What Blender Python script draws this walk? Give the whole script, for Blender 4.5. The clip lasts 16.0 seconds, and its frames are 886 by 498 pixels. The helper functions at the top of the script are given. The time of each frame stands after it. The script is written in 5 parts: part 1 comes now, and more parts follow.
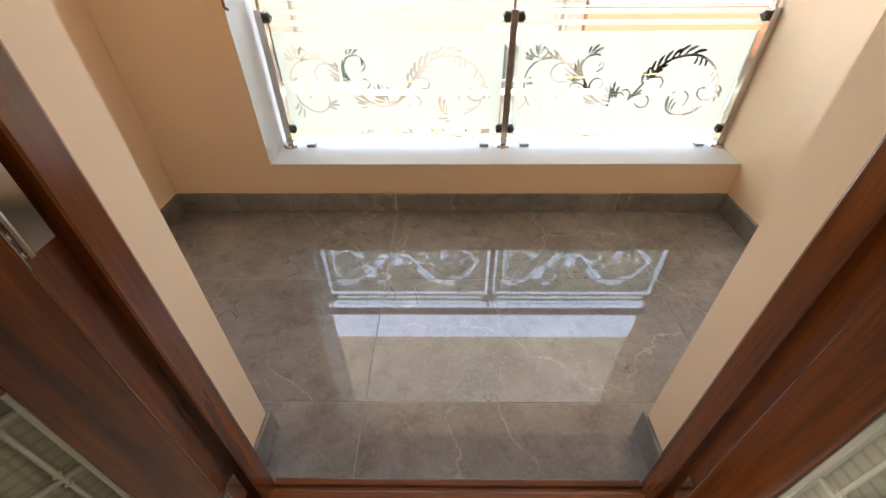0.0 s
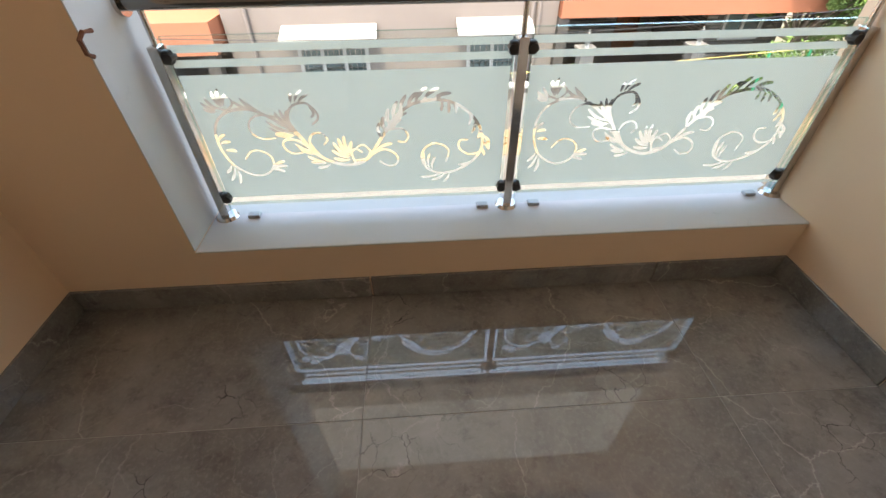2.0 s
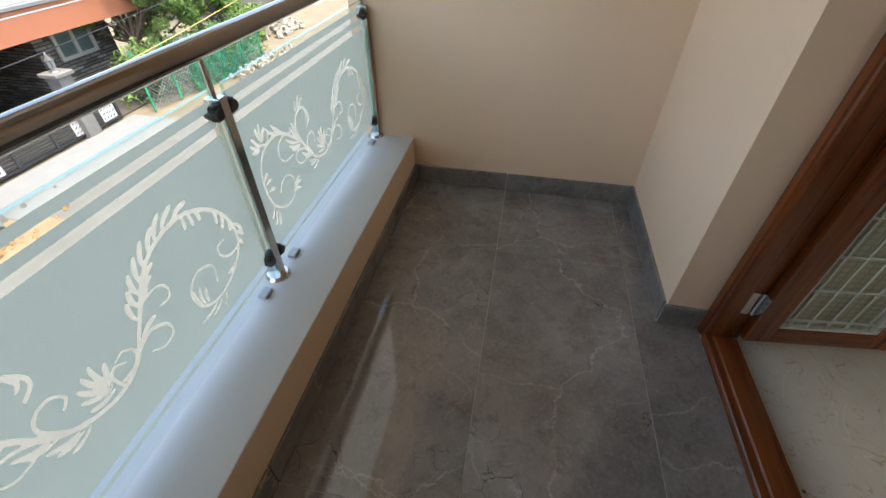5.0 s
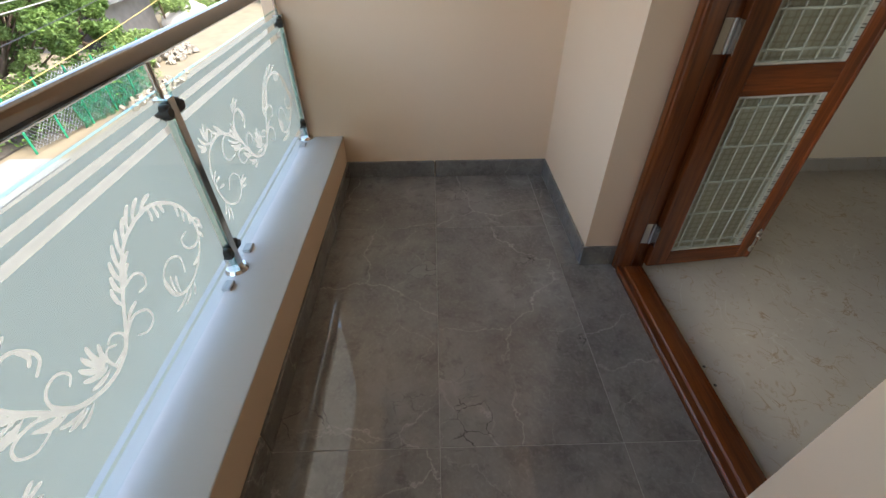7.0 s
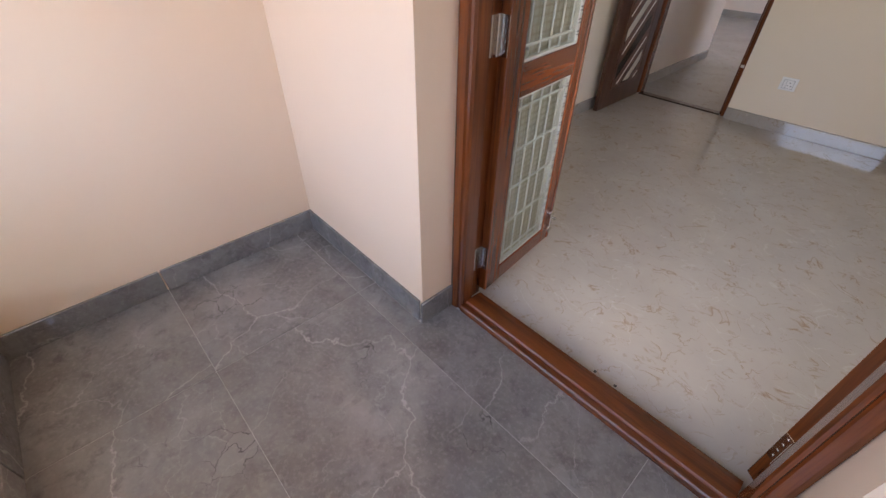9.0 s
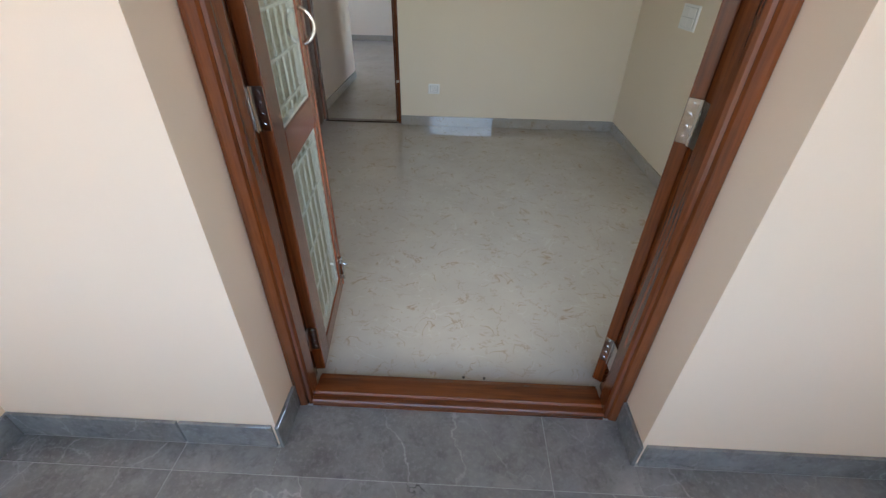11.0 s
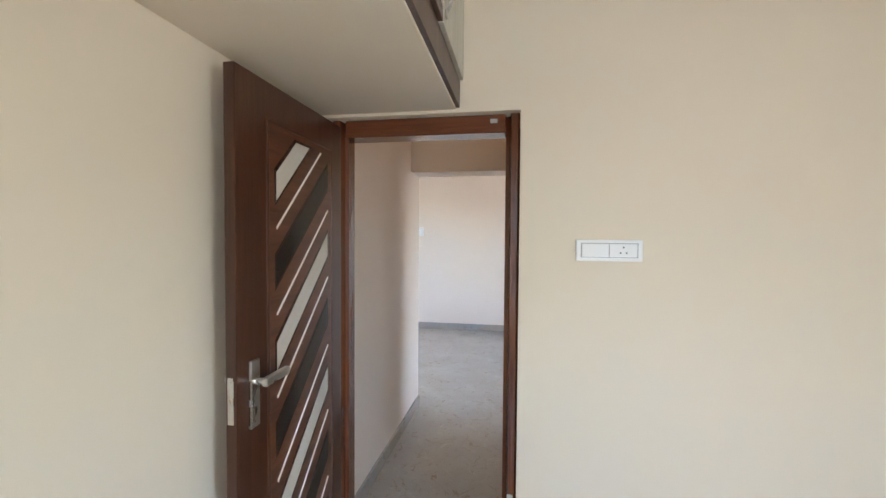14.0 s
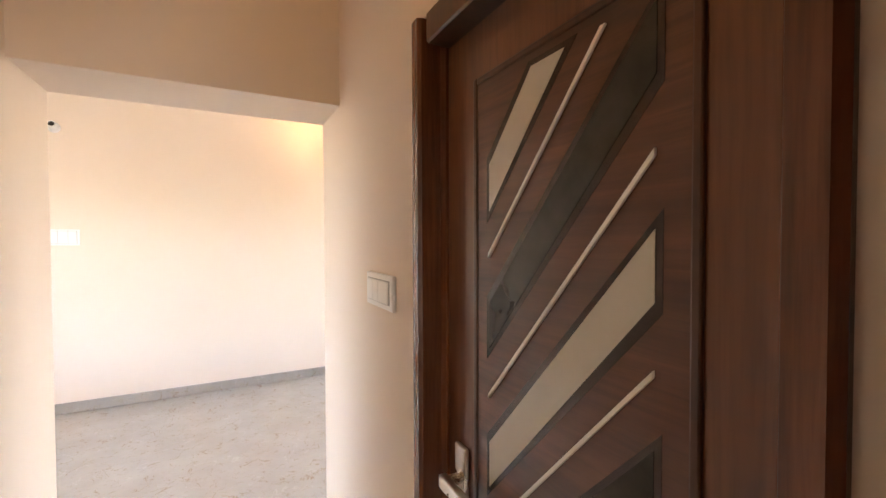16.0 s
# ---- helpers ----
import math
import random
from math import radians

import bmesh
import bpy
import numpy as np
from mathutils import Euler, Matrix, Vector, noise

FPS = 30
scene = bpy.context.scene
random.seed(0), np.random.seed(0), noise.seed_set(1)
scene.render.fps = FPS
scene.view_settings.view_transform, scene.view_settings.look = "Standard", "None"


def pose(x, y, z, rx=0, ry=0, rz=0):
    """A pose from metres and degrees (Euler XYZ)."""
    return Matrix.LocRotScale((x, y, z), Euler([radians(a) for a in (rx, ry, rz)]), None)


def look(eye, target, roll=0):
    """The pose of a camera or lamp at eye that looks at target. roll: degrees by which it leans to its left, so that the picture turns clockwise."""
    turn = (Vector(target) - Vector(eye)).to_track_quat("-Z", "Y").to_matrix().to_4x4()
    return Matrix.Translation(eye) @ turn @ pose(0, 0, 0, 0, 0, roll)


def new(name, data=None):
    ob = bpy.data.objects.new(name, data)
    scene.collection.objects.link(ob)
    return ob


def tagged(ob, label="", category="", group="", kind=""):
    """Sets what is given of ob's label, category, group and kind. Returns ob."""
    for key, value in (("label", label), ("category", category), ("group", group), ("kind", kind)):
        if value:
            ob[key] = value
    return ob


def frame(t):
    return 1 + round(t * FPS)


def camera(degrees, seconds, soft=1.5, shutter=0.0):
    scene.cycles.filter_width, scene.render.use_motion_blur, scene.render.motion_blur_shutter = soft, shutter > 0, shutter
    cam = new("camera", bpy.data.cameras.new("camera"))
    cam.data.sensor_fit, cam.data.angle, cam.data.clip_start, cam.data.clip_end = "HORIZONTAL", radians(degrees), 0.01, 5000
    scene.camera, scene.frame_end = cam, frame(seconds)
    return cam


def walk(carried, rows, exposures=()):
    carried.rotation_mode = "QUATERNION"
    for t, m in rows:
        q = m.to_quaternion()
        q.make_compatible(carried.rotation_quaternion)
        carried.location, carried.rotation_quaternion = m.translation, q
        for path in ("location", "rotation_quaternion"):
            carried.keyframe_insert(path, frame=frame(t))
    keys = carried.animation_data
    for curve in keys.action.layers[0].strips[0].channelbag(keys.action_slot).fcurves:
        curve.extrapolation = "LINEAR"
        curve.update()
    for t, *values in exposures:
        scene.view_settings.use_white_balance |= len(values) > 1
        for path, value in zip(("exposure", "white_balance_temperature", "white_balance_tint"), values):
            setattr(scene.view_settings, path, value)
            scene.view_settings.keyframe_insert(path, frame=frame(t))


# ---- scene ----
cam = camera(93.5, 16.0)
PATH = [
    (0, (0.056, 0.231, 1.294), (0.037, 1.78, 0.029), -0.4),
    (0.5, (0.072, 0.473, 1.303), (0.06, 2.011, 0.025), -0.4),
    (1, (0.068, 0.685, 1.302), (0.058, 2.215, 0.014), -0.4),
    (1.5, (0.017, 0.865, 1.309), (0.027, 2.388, 0.012), -0.5),
    (2, (0.011, 0.924, 1.311), (0.095, 2.43, -0.002), -0.7),
    (2.5, (0.054, 0.969, 1.317), (0.328, 2.445, -0.005), -0.7),
    (3, (0.14, 1.179, 1.307), (0.738, 2.548, -0.023), -0.4),
    (3.5, (0.131, 1.389, 1.339), (1.103, 2.519, 0.006), 0.2),
    (4, (-0.018, 1.527, 1.346), (1.238, 2.344, 0.021), 0.1),
    (4.5, (-0.355, 1.557, 1.357), (1.066, 2.062, 0.044), 0.3),
    (6.8, (-0.846, 1.598, 1.387), (0.681, 1.603, 0.096), -0.6),
    (7, (-0.854, 1.597, 1.366), (0.687, 1.568, 0.09), -0.5),
    (7.5, (-0.854, 1.596, 1.36), (0.689, 1.462, 0.095), -0.4),
    (8, (-0.752, 1.699, 1.357), (0.764, 1.353, 0.099), -0.3),
    (8.5, (-0.532, 1.702, 1.316), (0.867, 1.019, 0.06), 0.1),
    (9, (-0.221, 1.612, 1.292), (0.918, 0.549, 0.038), 0.6),
    (9.2, (-0.149, 1.605, 1.28), (0.854, 0.41, 0.028), 0.5),
    (11.3, (0.122, 1.637, 1.359), (0.144, -0.053, 0.29), 1.0),
    (11.5, (0.123, 1.565, 1.38), (0.145, -0.184, 0.411), 0.9),
    (12, (0.092, 1.273, 1.496), (0.116, -0.644, 0.927), 0.8),
    (12.5, (0.155, 0.88, 1.486), (0.182, -1.107, 1.259), 0.9),
    (13, (0.286, 0.398, 1.509), (0.395, -1.596, 1.398), 0.7),
    (13.5, (0.466, -0.132, 1.494), (0.721, -2.114, 1.418), 0.6),
    (14, (0.684, -0.66, 1.482), (1.034, -2.628, 1.42), 0.4),
    (14.5, (0.847, -1.19, 1.483), (1.16, -3.164, 1.416), -0.1),
    (15, (1.023, -1.643, 1.497), (1.099, -3.64, 1.421), -0.4),
    (15.5, (1.055, -2.078, 1.503), (0.725, -4.049, 1.43), -0.4),
    (16, (1.038, -2.445, 1.519), (0.109, -4.216, 1.474), -0.2),
]
EXPOSURES = [(0, 4.45, 8400, 12), (0.5, 4.15, 7900, 12), (1.5, 3.65, 7700, 10), (2.5, 3.5, 7400, 8), (3.5, 3.05, 7200, 6), (4.7, 3.15, 7000, 5),
             (7.0, 3.35, 7000, 7), (8.0, 3.5, 7500, 12), (9.0, 4.35, 6700, 20), (11.4, 4.3, 6100, 4), (12.0, 4.8, 7100, 11), (12.5, 5.2, 6700, 10),
             (13.0, 5.4, 6100, 9), (14.0, 5.35, 5800, 8), (14.6, 5.6, 5800, 8), (15.0, 5.8, 6700, 11), (16.0, 6.0, 7100, 15)]
walk(cam, [(t, look(eye, target, roll)) for t, eye, target, roll in PATH], EXPOSURES)

# ---- world, sun, window light ----
SUN_ELEV, SUN_AZ = 72.0, 205.0   # azimuth clockwise from +y
world = bpy.data.worlds.new("sky")
scene.world = world
world.use_nodes = True
wn = world.node_tree.nodes
sky = wn.new("ShaderNodeTexSky")
sky.sky_type = "NISHITA"
sky.sun_disc = False
sky.dust_density = 3.0
sky.sun_elevation = radians(SUN_ELEV)
sky.sun_rotation = radians(SUN_AZ)
wn["Background"].inputs["Strength"].default_value = 0.12
world.node_tree.links.new(sky.outputs[0], wn["Background"].inputs["Color"])

sun_dir = Vector((math.sin(radians(SUN_AZ)) * math.cos(radians(SUN_ELEV)),
                  math.cos(radians(SUN_AZ)) * math.cos(radians(SUN_ELEV)), math.sin(radians(SUN_ELEV))))
sun = new("sun", bpy.data.lights.new("sun", "SUN"))
sun.data.energy, sun.data.angle, sun.data.color = 0.6, radians(0.5), (1.0, 0.95, 0.86)
sun.matrix_world = look(sun_dir * 50, (0, 0, 0))


def window_light(name, eye, target, sx, sy, energy, color):
    lamp = new(name, bpy.data.lights.new(name, "AREA"))
    lamp.data.shape, lamp.data.size, lamp.data.size_y = "RECTANGLE", sx, sy
    lamp.data.energy, lamp.data.color = energy, color
    lamp.matrix_world = look(eye, target)
    return lamp


window_light("balcony_opening_daylight", (0.35, 2.44, 1.96), (0.35, 0.0, 1.96), 2.36, 1.06, 0.52, (0.90, 0.95, 1.0))
window_light("double_door_daylight", (0.08, 0.52, 1.05), (0.08, -2.0, 0.95), 0.8, 1.8, 0.43, (1.0, 0.95, 0.86))
window_light("bedroom_window_daylight", (-1.40, -0.06, 1.42), (1.0, -0.06, 1.2), 0.9, 1.1, 0.48, (1.0, 0.97, 0.92))
# hall fill: two lamps added at openings that are never in view
window_light("hall_west_fill", (-2.05, -5.7, 1.45), (2.0, -5.7, 1.2), 1.5, 1.5, 0.085, (0.93, 0.95, 1.0))
window_light("hall_east_fill", (3.70, -5.7, 1.45), (-2.0, -5.7, 1.2), 1.5, 1.5, 0.055, (1.0, 0.93, 0.85))

bulb = new("hall_lamp_glow", bpy.data.lights.new("hall_lamp_glow", "POINT"))
bulb.data.energy, bulb.data.color, bulb.data.shadow_soft_size = 0.065, (1.0, 0.55, 0.22), 0.05
bulb.location = (0.22, -6.95, 2.72)
glow = new("corridor_lamp_glow", bpy.data.lights.new("corridor_lamp_glow", "POINT"))
glow.data.energy, glow.data.color, glow.data.shadow_soft_size = 0.042, (1.0, 0.66, 0.36), 0.04
glow.location = (0.98, -3.05, 2.74)

# ---- helpers for building ----
def box(bm, x0, x1, y0, y1, z0, z1, bevel=0.0, seg=1):
    r = bmesh.ops.create_cube(bm, size=1.0)
    vs = r["verts"]
    for v in vs:
        v.co = Vector(((x0 + x1) / 2 + v.co.x * (x1 - x0), (y0 + y1) / 2 + v.co.y * (y1 - y0), (z0 + z1) / 2 + v.co.z * (z1 - z0)))
    if bevel:
        es = list({e for v in vs for e in v.link_edges})
        bmesh.ops.bevel(bm, geom=es, offset=bevel, segments=seg, affect="EDGES", profile=0.5)
    return bm


def boxbm(x0, x1, y0, y1, z0, z1, bevel=0.0, seg=1):
    return box(bmesh.new(), x0, x1, y0, y1, z0, z1, bevel, seg)


def cyl(bm, p, q, r, seg=16, r2=None):
    p, q = Vector(p), Vector(q)
    d = q - p
    m = Matrix.Translation((p + q) / 2) @ d.to_track_quat("Z", "Y").to_matrix().to_4x4()
    bmesh.ops.create_cone(bm, cap_ends=True, segments=seg, radius1=r, radius2=r if r2 is None else r2, depth=d.length, matrix=m)
    return bm


def tube(bm, pts, r, seg=8):
    """A round bar bent along pts, capped."""
    pts = [Vector(p) for p in pts]
    rings = []
    for i, p in enumerate(pts):
        d = (pts[min(i + 1, len(pts) - 1)] - pts[max(i - 1, 0)]).normalized()
        q = d.to_track_quat("Z", "Y")
        rings.append([bm.verts.new(p + q @ Vector((r * math.cos(2 * math.pi * k / seg), r * math.sin(2 * math.pi * k / seg), 0))) for k in range(seg)])
    for a, b in zip(rings, rings[1:]):
        best = min(range(seg), key=lambda o: (a[0].co - b[o].co).length)
        for k in range(seg):
            bm.faces.new((a[k], a[(k + 1) % seg], b[(k + 1 + best) % seg], b[(k + best) % seg]))
    bm.faces.new(rings[0][::-1])
    bm.faces.new(rings[-1])
    return bm


def prism(bm, outline, axis, a, b):
    """Extrudes a flat outline of (u, v) from a to b along axis 'x' (u=y, v=z), 'y' (u=x, v=z) or 'z'."""
    def at(u, v, w):
        return {"x": (w, u, v), "y": (u, w, v), "z": (u, v, w)}[axis]
    lo = [bm.verts.new(at(u, v, a)) for u, v in outline]
    hi = [bm.verts.new(at(u, v, b)) for u, v in outline]
    n = len(lo)
    fs = [bm.faces.new(lo[::-1]), bm.faces.new(hi)]
    for k in range(n):
        fs.append(bm.faces.new((lo[k], lo[(k + 1) % n], hi[(k + 1) % n], hi[k])))
    bmesh.ops.recalc_face_normals(bm, faces=fs)
    return bm


def mesh_of(name, bm, material, smooth=False):
    me = bpy.data.meshes.new(name)
    bmesh.ops.recalc_face_normals(bm, faces=bm.faces[:])
    bm.to_mesh(me)
    bm.free()
    me.materials.append(material)
    if smooth:
        me.shade_smooth()
        me.set_sharp_from_angle(angle=radians(35))
    return me


def part(name, bm, material, parent, label="", smooth=False):
    ob = new(name, mesh_of(name, bm, material, smooth))
    ob.parent = parent
    if label:
        tagged(ob, label)
    return ob


def thing(name, label, category, at=(0, 0, 0), group="", kind=""):
    ob = new(name)
    ob.empty_display_size = 0.05
    ob.location = at
    return tagged(ob, label, category, group, kind)


def solid(name, bm, material, label, category, group="", kind="", smooth=False):
    return tagged(new(name, mesh_of(name, bm, material, smooth)), label, category, group, kind)


def structure(name, bm, material, label, category):
    return solid(name, bm, material, label, category, kind="structure")


# ---- materials ----
def node_material(name, rough=0.5, metal=0.0, spec=0.5):
    m = bpy.data.materials.new(name)
    m.use_nodes = True
    n, l = m.node_tree.nodes, m.node_tree.links
    b = n["Principled BSDF"]
    b.inputs["Roughness"].default_value, b.inputs["Metallic"].default_value = rough, metal
    b.inputs["Specular IOR Level"].default_value = spec
    c = n.new("ShaderNodeTexCoord")
    return m, n, l, b, c


def ramp(n, l, fac, stops):
    r = n.new("ShaderNodeValToRGB")
    e = r.color_ramp.elements
    while len(e) < len(stops):
        e.new(0.5)
    for k, (p, col) in enumerate(stops):
        e[k].position, e[k].color = p, (*col, 1) if len(col) == 3 else col
    l.new(fac, r.inputs[0])
    return r.outputs[0]


def mapped(n, l, c, scale, rot=(0, 0, 0), src="Object"):
    mp = n.new("ShaderNodeMapping")
    mp.inputs["Scale"].default_value = scale if isinstance(scale, tuple) else (scale,) * 3
    mp.inputs["Rotation"].default_value = rot
    l.new(c.outputs[src], mp.inputs[0])
    return mp.outputs[0]


def noise_tex(n, l, vec, scale, detail=4, rough=0.55, distort=0.0):
    t = n.new("ShaderNodeTexNoise")
    t.inputs["Scale"].default_value, t.inputs["Detail"].default_value = scale, detail
    t.inputs["Roughness"].default_value, t.inputs["Distortion"].default_value = rough, distort
    l.new(vec, t.inputs["Vector"])
    return t.outputs["Fac"]


def mix_col(n, l, fac, a, b, mode="MIX"):
    m = n.new("ShaderNodeMix")
    m.data_type, m.blend_type = "RGBA", mode
    for sock, v in ((m.inputs["Factor"], fac), (m.inputs["A"], a), (m.inputs["B"], b)):
        if isinstance(v, (int, float)):
            sock.default_value = v
        elif isinstance(v, tuple):
            sock.default_value = (*v, 1)
        else:
            l.new(v, sock)
    return m.outputs["Result"]


def add_bump(n, l, b, height, strength, dist=0.01):
    bp = n.new("ShaderNodeBump")
    bp.inputs["Strength"].default_value, bp.inputs["Distance"].default_value = strength, dist
    l.new(height, bp.inputs["Height"])
    l.new(bp.outputs[0], b.inputs["Normal"])


def paint(name, col, rough=0.55, vary=0.06, bump=0.08, spec=0.35, dirt=0.0):
    m, n, l, b, c = node_material(name, rough, 0, spec)
    v = mapped(n, l, c, 1.0)
    big = noise_tex(n, l, v, 1.3, 4)
    fine = noise_tex(n, l, v, 260, 2)
    col2 = tuple(k * (1 - vary) for k in col)
    out = mix_col(n, l, big, col, col2)
    if dirt:
        spots = ramp(n, l, noise_tex(n, l, v, 9, 8, 0.75), [(0.6, (0, 0, 0)), (0.78, (dirt, dirt, dirt))])
        out = mix_col(n, l, spots, out, tuple(k * 0.55 for k in col))
    l.new(out, b.inputs["Base Color"])
    mid = noise_tex(n, l, v, 28, 3)
    add_bump(n, l, b, mix_col(n, l, 0.5, fine, mid), bump, 0.004)
    return m


def wood(name, dark, light, rough=0.28, scale=1.0, axis=2, coat=0.4):
    m, n, l, b, c = node_material(name, rough, 0, 0.5)
    sc = [24.0 * scale] * 3
    sc[axis] = 1.3 * scale
    v = mapped(n, l, c, tuple(sc))
    g1 = noise_tex(n, l, v, 1.0, 6, 0.6, 0.6)
    v2 = mapped(n, l, c, tuple(k * 6 for k in sc))
    g2 = noise_tex(n, l, v2, 1.0, 3)
    big = noise_tex(n, l, mapped(n, l, c, 1.7), 1.0, 2)
    base = ramp(n, l, g1, [(0.3, dark), (0.72, light)])
    base = mix_col(n, l, ramp(n, l, g2, [(0.45, (0, 0, 0)), (0.75, (0.5, 0.5, 0.5))]), base, tuple(k * 0.5 for k in dark))
    base = mix_col(n, l, ramp(n, l, big, [(0.35, (0, 0, 0)), (0.7, (0.35, 0.35, 0.35))]), base, light)
    l.new(base, b.inputs["Base Color"])
    b.inputs["Coat Weight"].default_value, b.inputs["Coat Roughness"].default_value = coat, 0.15
    add_bump(n, l, b, g2, 0.06, 0.002)
    return m


def metal(name, col, rough=0.2):
    m, n, l, b, c = node_material(name, rough, 1.0, 0.5)
    v = mapped(n, l, c, (300, 12, 300))
    g = noise_tex(n, l, v, 1.0, 2)
    l.new(mix_col(n, l, g, col, tuple(k * 0.85 for k in col)), b.inputs["Base Color"])
    l.new(ramp(n, l, noise_tex(n, l, mapped(n, l, c, 14), 1.0, 4), [(0.3, (rough * 0.7,) * 3), (0.75, (rough * 1.5,) * 3)]), b.inputs["Roughness"])
    return m


def marble_dark(name):
    """Dark grey polished tile with pale veins and shattered patches, each tile shifted at random."""
    m, n, l, b, c = node_material(name, 0.1, 0, 0.62)
    b.inputs["IOR"].default_value = 1.62
    info = n.new("ShaderNodeObjectInfo")
    comb = n.new("ShaderNodeVectorMath")
    comb.operation = "MULTIPLY_ADD"
    rnd = n.new("ShaderNodeCombineXYZ")
    for k in range(3):
        l.new(info.outputs["Random"], rnd.inputs[k])
    l.new(rnd.outputs[0], comb.inputs[0])
    comb.inputs[1].default_value = (17.0, 29.0, 11.0)
    l.new(c.outputs["Object"], comb.inputs[2])
    v = comb.outputs[0]
    cloud = noise_tex(n, l, v, 2.6, 10, 0.68, 0.25)
    fine = noise_tex(n, l, v, 70, 4, 0.65)
    base = ramp(n, l, cloud, [(0.28, (0.112, 0.105, 0.098)), (0.50, (0.182, 0.173, 0.163)), (0.72, (0.262, 0.251, 0.238))])
    mott = noise_tex(n, l, v, 13, 9, 0.72, 0.4)
    base = mix_col(n, l, ramp(n, l, mott, [(0.34, (0.5,) * 3), (0.48, (0, 0, 0))]), base, (0.078, 0.073, 0.068))
    base = mix_col(n, l, ramp(n, l, mott, [(0.54, (0, 0, 0)), (0.72, (0.45,) * 3)]), base, (0.24, 0.231, 0.219))
    base = mix_col(n, l, ramp(n, l, fine, [(0.5, (0, 0, 0)), (0.78, (0.6, 0.6, 0.6))]), base, (0.27, 0.26, 0.248))

    def band(scale, distort, width, amount, seed):
        off = n.new("ShaderNodeVectorMath")
        off.inputs[1].default_value = (seed, seed * 2.1, seed * 0.7)
        l.new(v, off.inputs[0])
        f = noise_tex(n, l, off.outputs[0], scale, 7, 0.52, distort)
        return ramp(n, l, f, [(0.5 - width, (0, 0, 0)), (0.5, (amount,) * 3), (0.5 + width * 0.7, (0, 0, 0))])

    where = ramp(n, l, noise_tex(n, l, v, 1.9, 3), [(0.37, (0, 0, 0)), (0.52, (1, 1, 1))])
    where2 = ramp(n, l, noise_tex(n, l, v, 2.7, 2), [(0.43, (0, 0, 0)), (0.57, (1, 1, 1))])
    warp0 = n.new("ShaderNodeVectorMath")
    wz = n.new("ShaderNodeTexNoise")
    wz.inputs["Scale"].default_value, wz.inputs["Detail"].default_value = 4.5, 9
    wz.inputs["Roughness"].default_value = 0.6
    l.new(v, wz.inputs["Vector"])
    warp0.operation = "MULTIPLY_ADD"
    warp0.inputs[1].default_value = (0.20, 0.20, 0.20)
    l.new(wz.outputs["Color"], warp0.inputs[0])
    l.new(v, warp0.inputs[2])

    def fracture(scale, width, amount):
        e = n.new("ShaderNodeTexVoronoi")
        e.feature = "DISTANCE_TO_EDGE"
        e.inputs["Scale"].default_value = scale
        l.new(warp0.outputs[0], e.inputs["Vector"])
        return ramp(n, l, e.outputs["Distance"], [(0.0, (amount,) * 3), (width, (0, 0, 0))])

    base = mix_col(n, l, mix_col(n, l, 1.0, fracture(1.35, 0.0045, 0.6), where, "MULTIPLY"), base, (0.42, 0.40, 0.38))
    base = mix_col(n, l, mix_col(n, l, 1.0, band(0.8, 0.0, 0.012, 0.22, 5.0), where2, "MULTIPLY"), base, (0.34, 0.325, 0.31))
    base = mix_col(n, l, mix_col(n, l, 1.0, fracture(3.4, 0.007, 0.5), where2, "MULTIPLY"), base, (0.36, 0.345, 0.33))
    # broken patches: pale shards with dark cracks
    spot = ramp(n, l, noise_tex(n, l, v, 2.4, 3), [(0.60, (0, 0, 0)), (0.66, (1, 1, 1))])
    warp = n.new("ShaderNodeVectorMath")
    nz = n.new("ShaderNodeTexNoise")
    nz.inputs["Scale"].default_value, nz.inputs["Detail"].default_value = 14.0, 4
    l.new(v, nz.inputs["Vector"])
    warp.operation = "MULTIPLY_ADD"
    warp.inputs[1].default_value = (0.09, 0.09, 0.09)
    l.new(nz.outputs["Color"], warp.inputs[0])
    l.new(v, warp.inputs[2])
    crack = n.new("ShaderNodeTexVoronoi")
    crack.feature = "DISTANCE_TO_EDGE"
    crack.inputs["Scale"].default_value = 10.0
    l.new(warp.outputs[0], crack.inputs["Vector"])
    shard = ramp(n, l, crack.outputs["Distance"], [(0.0, (1, 1, 1)), (0.02, (0, 0, 0))])
    cell = n.new("ShaderNodeTexVoronoi")
    cell.inputs["Scale"].default_value = 10.0
    l.new(warp.outputs[0], cell.inputs["Vector"])
    pale = ramp(n, l, cell.outputs["Color"], [(0.45, (0, 0, 0)), (0.75, (0.6, 0.6, 0.6))])
    base = mix_col(n, l, mix_col(n, l, 1.0, pale, spot, "MULTIPLY"), base, (0.22, 0.21, 0.20))
    base = mix_col(n, l, mix_col(n, l, 1.0, shard, spot, "MULTIPLY"), base, (0.030, 0.028, 0.026))
    l.new(base, b.inputs["Base Color"])
    l.new(ramp(n, l, noise_tex(n, l, v, 6, 6, 0.7), [(0.35, (0.012,) * 3), (0.75, (0.045,) * 3)]), b.inputs["Roughness"])
    return m


